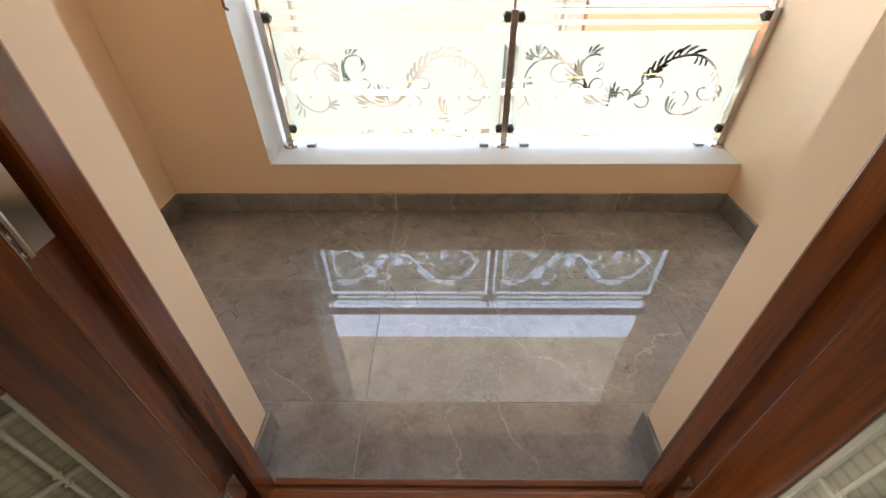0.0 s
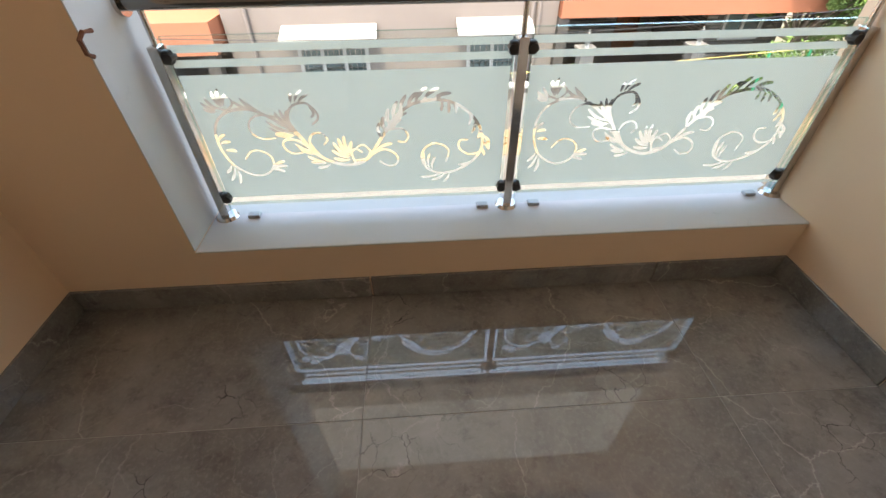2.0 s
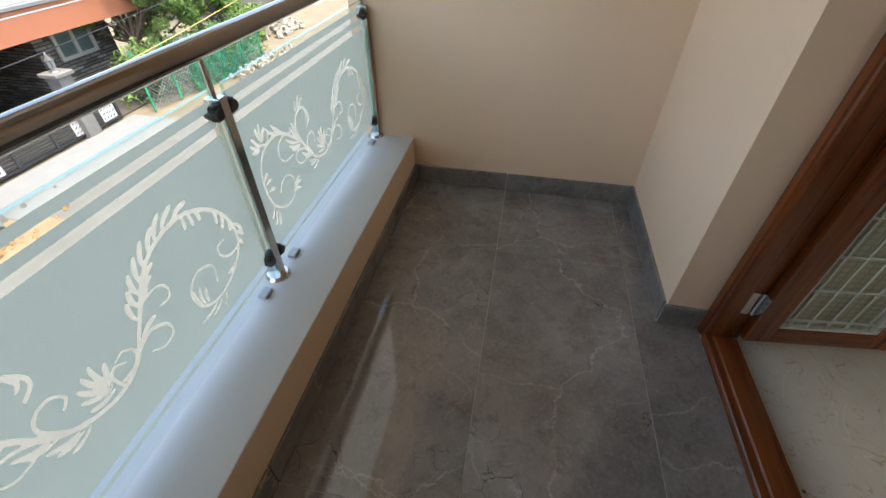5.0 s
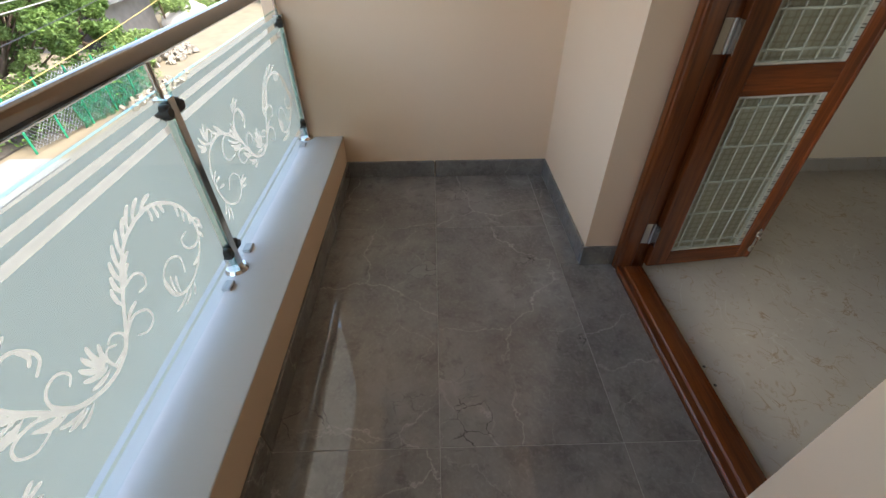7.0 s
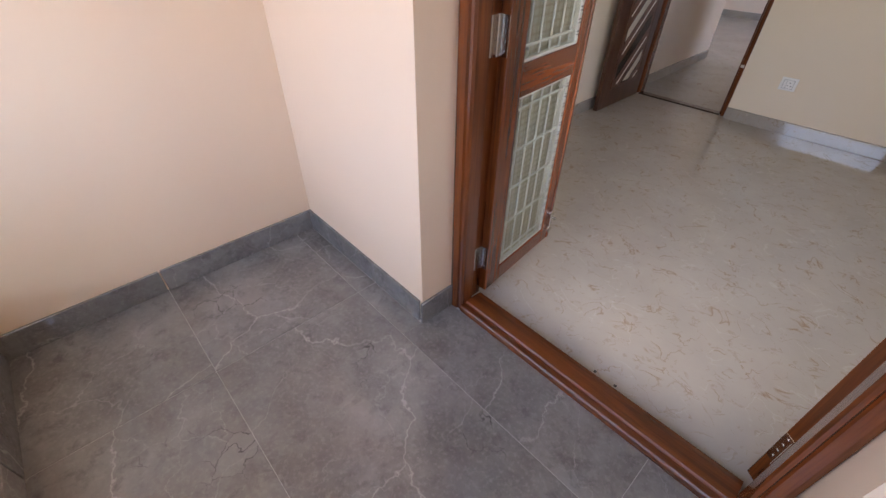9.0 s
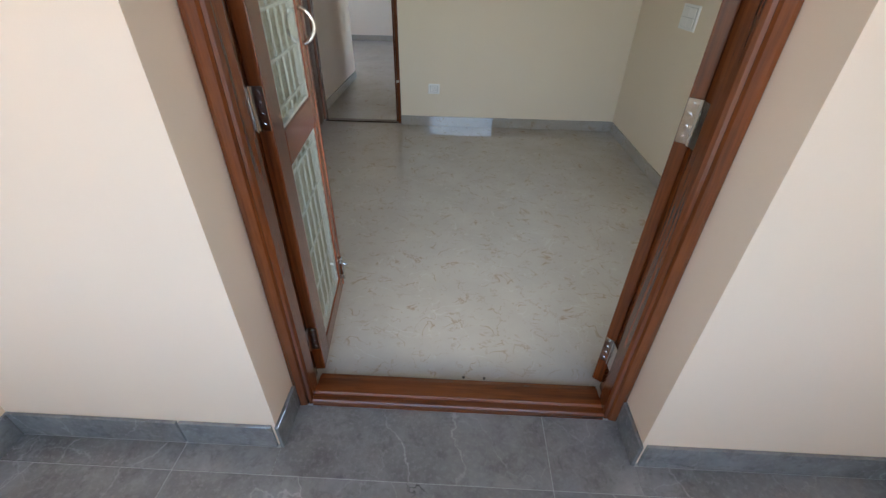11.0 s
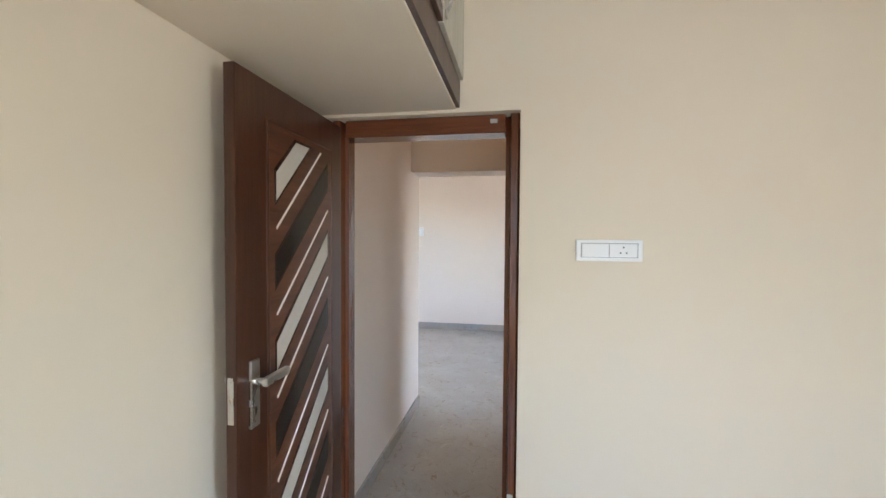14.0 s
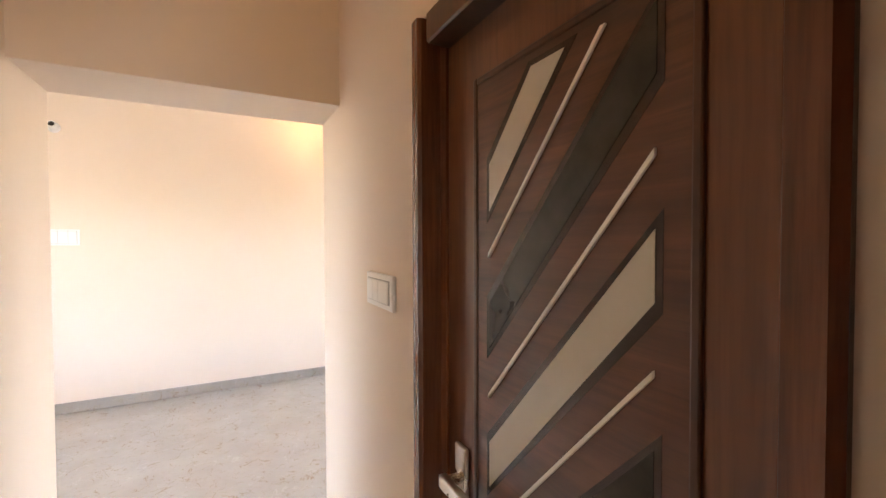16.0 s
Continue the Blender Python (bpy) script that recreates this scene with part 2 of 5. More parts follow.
def marble_beige(name, tint=1.0, rough=0.022):
    m, n, l, b, c = node_material(name, rough, 0, 0.95)
    v = mapped(n, l, c, 1.0)
    cloud = noise_tex(n, l, v, 3.2, 7, 0.6)
    base = ramp(n, l, cloud, [(0.3, tuple(k * tint for k in (0.37, 0.342, 0.305))), (0.7, tuple(k * tint for k in (0.43, 0.40, 0.36)))])

    def flakes(scale, seed, width, amount):
        off = n.new("ShaderNodeVectorMath")
        off.inputs[1].default_value = (seed, seed * 1.7, 0)
        l.new(v, off.inputs[0])
        f = noise_tex(n, l, off.outputs[0], scale, 3, 0.5, 0.8)
        line = ramp(n, l, f, [(0.5 - width, (0, 0, 0)), (0.5, (amount,) * 3), (0.5 + width * 0.5, (0, 0, 0))])
        where = ramp(n, l, noise_tex(n, l, off.outputs[0], scale * 1.3, 2), [(0.49, (0, 0, 0)), (0.56, (1, 1, 1))])
        return mix_col(n, l, 1.0, line, where, "MULTIPLY")

    base = mix_col(n, l, flakes(7.0, 2.0, 0.020, 0.70), base, (0.26, 0.17, 0.095))
    base = mix_col(n, l, flakes(13.0, 6.0, 0.026, 0.5), base, (0.30, 0.235, 0.165))
    base = mix_col(n, l, flakes(5.0, 9.0, 0.016, 0.5), base, (0.50, 0.475, 0.44))
    sp = ramp(n, l, noise_tex(n, l, v, 30, 4, 0.7), [(0.68, (0, 0, 0)), (0.76, (0.22,) * 3)])
    base = mix_col(n, l, sp, base, (0.2, 0.165, 0.12))
    l.new(base, b.inputs["Base Color"])
    l.new(ramp(n, l, noise_tex(n, l, v, 5, 6, 0.7), [(0.3, (rough * 0.6,) * 3), (0.75, (rough * 1.9,) * 3)]), b.inputs["Roughness"])
    return m


def plain(name, col, rough=0.5, spec=0.5, vary=0.15, scale=20):
    m, n, l, b, c = node_material(name, rough, 0, spec)
    l.new(mix_col(n, l, noise_tex(n, l, mapped(n, l, c, scale), 1.0, 5), tuple(k * (1 + vary) for k in col), tuple(k * (1 - vary) for k in col)), b.inputs["Base Color"])
    return m


def glass_mat(name, col=(0.93, 0.98, 0.96), rough=0.0):
    m = bpy.data.materials.new(name)
    m.use_nodes = True
    n, l = m.node_tree.nodes, m.node_tree.links
    n.remove(n["Principled BSDF"])
    tr, gl, lw, mx = (n.new(k) for k in ("ShaderNodeBsdfTransparent", "ShaderNodeBsdfGlossy", "ShaderNodeLayerWeight", "ShaderNodeMixShader"))
    tr.inputs[0].default_value = (*col, 1)
    gl.inputs["Roughness"].default_value = rough
    p5 = n.new("ShaderNodeMath")
    p5.operation = "POWER"
    p5.inputs[1].default_value = 5.0
    l.new(lw.outputs["Facing"], p5.inputs[0])
    ma = n.new("ShaderNodeMath")
    ma.operation = "MULTIPLY_ADD"
    ma.inputs[1].default_value, ma.inputs[2].default_value = 0.6, 0.035
    l.new(p5.outputs[0], ma.inputs[0])
    l.new(ma.outputs[0], mx.inputs[0])
    l.new(tr.outputs[0], mx.inputs[1])
    l.new(gl.outputs[0], mx.inputs[2])
    l.new(mx.outputs[0], n["Material Output"].inputs[0])
    return m


def frosted(name, col, through_share=0.75):
    m = bpy.data.materials.new(name)
    m.use_nodes = True
    n, l = m.node_tree.nodes, m.node_tree.links
    n.remove(n["Principled BSDF"])
    tl, df, mx = (n.new(k) for k in ("ShaderNodeBsdfTranslucent", "ShaderNodeBsdfDiffuse", "ShaderNodeMixShader"))
    c = n.new("ShaderNodeTexCoord")
    f = noise_tex(n, l, mapped(n, l, c, 3.0), 1.0, 4)
    k = mix_col(n, l, f, col, tuple(v * 0.93 for v in col))
    l.new(k, tl.inputs[0])
    l.new(k, df.inputs[0])
    mx.inputs[0].default_value = 1 - through_share
    l.new(tl.outputs[0], mx.inputs[1])
    l.new(df.outputs[0], mx.inputs[2])
    l.new(mx.outputs[0], n["Material Output"].inputs[0])
    return m


M_BALC = paint("peach_emulsion", (0.80, 0.60, 0.425), 0.6)
M_ROOM = paint("cream_emulsion", (0.80, 0.70, 0.55), 0.6)
M_HALL = paint("hall_peach_emulsion", (0.80, 0.685, 0.575), 0.6)
M_CEIL = paint("ceiling_white", (0.84, 0.82, 0.78), 0.7)
M_SILL = paint("white_cement_paint", (0.58, 0.58, 0.57), 0.6, 0.10, 0.2, dirt=0.5)
M_TILE = marble_dark("dark_grey_marble_tile")
M_GROUT = plain("grey_grout", (0.30, 0.29, 0.275), 0.9)
M_FLOOR = marble_beige("beige_polished_marble")
M_SKIRT = marble_beige("grey_marble_skirting", 0.9, 0.01)
M_TEAK = wood("varnished_teak", (0.036, 0.0085, 0.003), (0.235, 0.058, 0.0125), 0.25)
M_TEAKX = wood("varnished_teak_rail", (0.036, 0.0085, 0.003), (0.225, 0.056, 0.0125), 0.25, axis=0)
M_WALNUT = wood("walnut_door_veneer", (0.028, 0.009, 0.004), (0.092, 0.029, 0.0115), 0.3, axis=2)
M_WALNUTY = wood("walnut_panel_veneer", (0.036, 0.012, 0.0055), (0.165, 0.058, 0.026), 0.35, axis=0)
M_LAMD = wood("dark_walnut_laminate", (0.055, 0.030, 0.022), (0.12, 0.068, 0.048), 0.4, coat=0.1)
M_LAML = wood("pale_ash_laminate", (0.40, 0.375, 0.31), (0.58, 0.56, 0.49), 0.4, coat=0.1)
M_STEEL = metal("polished_steel", (0.62, 0.60, 0.58), 0.12)
M_RAILTUBE = metal("rail_tube_steel", (0.27, 0.25, 0.235), 0.10)
M_STEELD = metal("brushed_steel", (0.42, 0.40, 0.38), 0.28)
M_NICKEL = metal("satin_nickel", (0.70, 0.68, 0.64), 0.3)
M_RUBBER = plain("black_plastic", (0.02, 0.018, 0.017), 0.4)
M_PLASTIC = plain("white_switch_plastic", (0.82, 0.82, 0.80), 0.3, 0.5, 0.02)
M_GREYPL = plain("grey_plastic_edge", (0.35, 0.36, 0.36), 0.4)
M_GLASS = glass_mat("clear_toughened_glass", (0.955, 0.985, 0.975))
M_GLASSEDGE = glass_mat("green_glass_edge", (0.74, 0.90, 0.88))
M_FROST = frosted("etched_frost", (0.56, 0.56, 0.465), 0.74)
M_GRILLE = paint("cream_enamel_bars", (0.47, 0.465, 0.435), 0.45, 0.05, 0.02)
M_DARKGLASS = plain("smoked_insert", (0.030, 0.028, 0.024), 0.12, 0.5, 0.7, 16)
M_CREAMINS = plain("cream_glass_insert", (0.60, 0.57, 0.50), 0.25, 0.5, 0.04)
M_SILVER = plain("silver_inlay", (0.86, 0.82, 0.76), 0.3, 0.6, 0.05)
M_ROUT = wood("dark_routed_edge", (0.022, 0.008, 0.005), (0.045, 0.016, 0.009), 0.25)
# lighter, redder walnut copy: warm lamplight on the side door put into its colour
M_WALNUTLIT = wood("warm_lit_walnut_veneer", (0.095, 0.033, 0.014), (0.225, 0.085, 0.035), 0.3, axis=2)
M_CEMENT = plain("cement_edge", (0.42, 0.40, 0.37), 0.85)

# ---- the large structure ----
H_ROOM, H_BALC = 2.92, 2.95
structure("wall_balcony_east", boxbm(1.55, 1.78, 0.61, 2.45, -0.2, H_BALC), M_BALC, "peach painted plaster wall beside the balcony railing", "wall")
structure("wall_balcony_west", boxbm(-1.63, -1.41, 0.61, 2.45, -0.2, H_BALC), M_BALC, "peach painted plaster wall closing the balcony", "wall")
wnw = structure("wall_balcony_north", boxbm(-1.41, -0.853, 2.155, 2.45, -0.2, H_BALC), M_BALC, "peach painted wall piece beside the railing opening", "wall")
part("reveal", boxbm(-0.853, -0.849, 2.152, 2.453, 0.29, H_BALC), M_SILL, wnw, "white painted reveal")
kerb = structure("wall_balcony_kerb", boxbm(-0.853, 1.55, 2.155, 2.45, -0.2, 0.276), M_BALC, "low peach painted kerb wall under the glass railing", "wall")
part("sill", boxbm(-0.852, 1.549, 2.151, 2.46, 0.276, 0.284, 0.003), M_SILL, kerb, "white painted sill top")
structure("wall_balcony_lintel", boxbm(-0.849, 1.55, 2.155, 2.45, 2.5, H_BALC), M_BALC, "peach painted lintel over the railing opening", "wall")
structure("sunshade_slab", boxbm(-2.2, 2.4, 2.452, 3.30, 2.5, 2.6, 0.006), M_CEIL, "white painted concrete sunshade over the balcony opening", "sunshade")
structure("ceiling_balcony", boxbm(-1.63, 1.78, 0.61, 2.47, H_BALC, H_BALC + 0.15), M_CEIL, "white painted balcony ceiling", "ceiling")
structure("wall_front_west", boxbm(-1.41, -0.495, 0.61, 0.893, -0.2, 3.15), M_BALC, "peach painted wall beside the double door", "wall")
structure("wall_front_east", boxbm(0.663, 1.55, 0.61, 0.893, -0.2, 3.15), M_BALC, "peach painted wall pier beside the double door", "wall")
structure("wall_front_lintel", boxbm(-0.495, 0.663, 0.61, 0.893, 2.06, 3.15), M_BALC, "peach painted lintel over the double door", "wall")
# inner faces of the front wall in the bedroom colour
structure("wall_bedroom_north_west", boxbm(-1.335, -0.497, 0.598, 0.610, 0.0, H_ROOM), M_ROOM, "cream painted bedroom wall beside the double door", "wall")
structure("wall_bedroom_north_east", boxbm(0.665, 1.53, 0.598, 0.610, 0.0, H_ROOM), M_ROOM, "cream painted bedroom wall beside the double door", "wall")
structure("wall_bedroom_north_lintel", boxbm(-0.497, 0.665, 0.598, 0.610, 2.062, H_ROOM), M_ROOM, "cream painted bedroom wall over the double door", "wall")
# west wall with the window opening
WY0, WY1, WZ0, WZ1 = -0.595, 0.42, 0.785, 2.06
structure("wall_bedroom_west_south", boxbm(-1.56, -1.335, -2.366, WY0, -0.2, 3.0), M_ROOM, "cream painted bedroom wall with a switch plate", "wall")
structure("wall_bedroom_west_north", boxbm(-1.56, -1.335, WY1, 0.61, -0.2, 3.0), M_ROOM, "cream painted bedroom wall beside the window", "wall")
structure("wall_bedroom_west_under", boxbm(-1.56, -1.335, WY0, WY1, -0.2, WZ0), M_ROOM, "cream painted bedroom wall under the window", "wall")
structure("wall_bedroom_west_over", boxbm(-1.56, -1.335, WY0, WY1, WZ1, 3.0), M_ROOM, "cream painted bedroom wall over the window", "wall")
structure("wall_bedroom_east", boxbm(1.53, 1.73, -2.366, 0.61, -0.2, 3.0), M_ROOM, "cream painted bedroom wall behind the open door", "wall")
# south wall and inner doorway
structure("wall_bedroom_south", boxbm(-1.56, 0.676, -2.52, -2.366, -0.2, 3.0), M_ROOM, "cream painted bedroom wall with sockets and a lamp holder", "wall")
structure("wall_bedroom_south_lintel", boxbm(0.676, 1.53, -2.52, -2.366, 1.988, 3.0), M_ROOM, "cream painted lintel over the inner door", "wall")
structure("wall_corridor_east", boxbm(1.525, 1.73, -4.19, -2.366, -0.2, 3.0), M_HALL, "pale peach corridor wall", "wall")
DY0, DY1 = -3.25, -2.56
structure("wall_corridor_west_south", boxbm(0.50, 0.675, -4.19, DY0, -0.2, 3.0), M_HALL, "pale peach corridor wall with a switch plate", "wall")
structure("wall_corridor_west_over", boxbm(0.50, 0.675, DY0, DY1, 1.965, 3.0), M_HALL, "pale peach wall over the side door", "wall")
structure("wall_corridor_west_north", boxbm(0.50, 0.675, DY1, -2.52, -0.2, 3.0), M_HALL, "pale peach wall sliver beside the side door", "wall")
structure("wall_corridor_beam", boxbm(0.675, 1.525, -4.19, -3.909, 1.988, 3.0), M_HALL, "pale peach beam across the corridor end", "beam")
structure("wall_hall_north_west", boxbm(-2.2, 0.50, -4.19, -4.0, -0.2, 3.0), M_HALL, "pale peach hall wall", "wall")
structure("wall_hall_north_east", boxbm(1.73, 3.8, -4.19, -4.0, -0.2, 3.0), M_HALL, "pale peach hall wall", "wall")
structure("wall_hall_south", boxbm(-2.2, 3.8, -7.40, -7.22, -0.2, 3.0), M_HALL, "pale peach hall wall with switch plate", "wall")
# unseen openings, added in the hall's side walls to let light in
HZ0, HZ1 = 0.7, 2.2
for nm, xa, xb in (("west", -2.4, -2.2), ("east", 3.8, 4.0)):
    structure("wall_hall_%s_under" % nm, boxbm(xa, xb, -7.40, -4.0, -0.2, HZ0), M_HALL, "pale peach hall wall under an added unseen opening", "wall")
    structure("wall_hall_%s_over" % nm, boxbm(xa, xb, -7.40, -4.0, HZ1, 3.0), M_HALL, "pale peach hall wall over an added unseen opening", "wall")
    structure("wall_hall_%s_south" % nm, boxbm(xa, xb, -7.40, -6.45, HZ0, HZ1), M_HALL, "pale peach hall wall beside an added unseen opening", "wall")
    structure("wall_hall_%s_north" % nm, boxbm(xa, xb, -4.95, -4.0, HZ0, HZ1), M_HALL, "pale peach hall wall beside an added unseen opening", "wall")
structure("ceiling_bedroom", boxbm(-1.56, 1.73, -2.44, 0.76, H_ROOM, 3.1), M_CEIL, "white painted bedroom ceiling", "ceiling")
structure("ceiling_hall", boxbm(-2.4, 4.0, -7.40, -2.44, H_ROOM, 3.1), M_CEIL, "white painted hall ceiling", "ceiling")
structure("floor_bedroom", boxbm(-1.56, 1.73, -2.40, 0.645, -0.25, 0.0), M_FLOOR, "polished beige marble bedroom floor", "floor")
structure("floor_hall", boxbm(-2.4, 4.0, -7.40, -2.45, -0.25, -0.002), M_FLOOR, "polished beige marble hall floor", "floor")

# outer shell of the building, below and around
structure("wall_outside_front", boxbm(-6.0, 7.0, 2.20, 2.44, -3.3, -0.2), M_BALC, "plain painted storey below the balcony", "wall")
structure("floor_balcony_slab", boxbm(-1.63, 1.78, 0.645, 2.44, -0.25, -0.0012), M_GROUT, "concrete balcony slab under grey tiles", "floor")
structure("roof_parapet", boxbm(-6.0, 7.0, -7.5, 0.61, 3.15, 3.3), M_CEIL, "flat concrete roof slab over the flat", "roof")

# skirtings
def skirting(name, label, mat, h, runs, t=0.012):
    top = thing(name, label, "skirting", kind="structure")
    for axis, a, b, c, side in runs:
        bm = bmesh.new()
        if axis == "x":
            box(bm, a, b, min(c, c + side * t), max(c, c + side * t), 0.0, h, 0.002)
        else:
            box(bm, min(c, c + side * t), max(c, c + side * t), a, b, 0.0, h, 0.002)
        part("skirting_board", bm, mat, top)
    return top


skirting("baseboard_balcony", "dark grey marble tile skirting round the balcony", M_TILE, 0.110, [
    ("x", -1.398, -0.223, 2.155, -1), ("x", -0.217, 0.977, 2.155, -1), ("x", 0.983, 1.538, 2.155, -1),
    ("y", 0.905, 1.597, 1.55, -1), ("y", 1.603, 2.155, 1.55, -1),
    ("y", 0.905, 1.597, -1.41, 1), ("y", 1.603, 2.155, -1.41, 1),
    ("x", 0.675, 0.977, 0.893, 1), ("x", 0.983, 1.55, 0.893, 1), ("x", -1.41, -0.507, 0.893, 1),
    ("y", 0.742, 0.905, 0.663, -1), ("y", 0.742, 0.905, -0.495, 1)])
skirting("baseboard_bedroom", "grey marble skirting along the bedroom walls", M_SKIRT, 0.090, [
    ("x", -1.323, 0.676, -2.366, 1), ("y", -2.366, 0.586, -1.335, 1), ("y", -2.366, 0.586, 1.53, -1),
    ("x", -1.335, -0.500, 0.598, -1), ("x", 0.668, 1.53, 0.598, -1)], 0.014)
skirting("baseboard_hall", "grey marble skirting along corridor and hall walls", M_SKIRT, 0.090, [
    ("y", -4.19, -2.53, 1.525, -1), ("y", -4.19, -3.33, 0.675, 1), ("x", -2.2, 3.8, -7.22, 1),
    ("x", -2.2, 0.675, -4.19, -1), ("x", 1.525, 3.8, -4.19, -1)], 0.014)

# ---- window of the bedroom ----
def window(name, label, x, y0, y1, z0, z1, mat):
    w = thing(name, label, "window", kind="structure")
    f = 0.046
    for a, b, c, d in ((y0, y0 + f, z0, z1), (y1 - f, y1, z0, z1), (y0 + f, y1 - f, z0, z0 + f), (y0 + f, y1 - f, z1 - f, z1)):
        part("window_frame", boxbm(x - 0.10, x + 0.012, a, b, c, d, 0.005), mat, w)
    mid = (y0 + y1) / 2
    for a, b in ((y0 + f, mid), (mid, y1 - f)):
        sash = part("sash", boxbm(x - 0.07, x - 0.035, a + 0.002, a + 0.05, z0 + f, z1 - f, 0.004), mat, w)
        for q in ((b - 0.05, b - 0.002, z0 + f, z1 - f), (a + 0.05, b - 0.05, z0 + f, z0 + f + 0.055), (a + 0.05, b - 0.05, z1 - f - 0.055, z1 - f)):
            part("sash_rail", boxbm(x - 0.07, x - 0.035, *q, 0.004), mat, sash)
        pane = part("pane", boxbm(x - 0.055, x - 0.050, a + 0.05, b - 0.05, z0 + f + 0.055, z1 - f - 0.055), M_GLASS, sash)
        pane.visible_shadow = False
    return w


window("window_1", "dark brown wooden casement window with clear panes", -1.335, WY0, WY1, WZ0, WZ1, M_WALNUT)

# ---- double door to the balcony ----
def door_frame():
    fr = thing("door_frame_1", "varnished teak frame of the balcony double door", "door frame", kind="structure")
    for nm, xo, s in (("jamb", 0.660, -1), ("jamb", -0.492, 1)):
        # outer moulding, stop and rebate, stepped toward the room
        prof = [(0, 0.600), (0, 0.742), (0.012, 0.745), (0.034, 0.742), (0.038, 0.734), (0.042, 0.738), (0.050, 0.735), (0.056, 0.726), (0.056, 0.674), (0.053, 0.670), (0.030, 0.670), (0.030, 0.600)]
        part(nm, prism(bmesh.new(), [(xo + s * u, v) for u, v in prof], "z", 0.0, 2.06), M_TEAK, fr)
    part("head", boxbm(-0.436, 0.604, 0.600, 0.740, 1.99, 2.06, 0.004), M_TEAKX, fr)
    sill = [(0.742, 0.0), (0.742, 0.024), (0.737, 0.030), (0.722, 0.030), (0.717, 0.022), (0.708, 0.022), (0.702, 0.030), (0.640, 0.031), (0.618, 0.024), (0.606, 0.0)]
    part("threshold", prism(bmesh.new(), sill, "x", -0.436, 0.604), M_TEAKX, fr, "worn teak threshold with dusty edge")
    for x in (-0.02, 0.06):
        part("bolt_socket", cyl(bmesh.new(), (x, 0.588, 0.0), (x, 0.588, 0.001), 0.006, 10), M_RUBBER, fr)
    return fr


door_frame()
LW = 0.515


def grille(bm, u0, u1, z0, z1, rows):
    """White bars in local x (along the leaf) and z, on the plane y."""
    cols = 5
    edge = 0.016
    us = [u0 + 0.012 + edge + (u1 - u0 - 0.024 - 2 * edge) * k / (cols - 1) for k in range(cols)]
    for u in us:
        cyl(bm, (u, 0, z0), (u, 0, z1), 0.0036, 8)
    zs = [z0 + 0.04] + [z0 + 0.04 + (z1 - z0 - 0.08) * k / rows for k in range(1, rows)] + [z1 - 0.04]
    for z in zs:
        box(bm, u0, u1, -0.003, 0.003, z - 0.0042, z + 0.0042)
        for u in us:
            box(bm, u - 0.006, u + 0.006, -0.005, 0.005, z - 0.017, z - 0.012, 0.002)
            box(bm, u - 0.006, u + 0.006, -0.005, 0.005, z + 0.012, z + 0.017, 0.002)


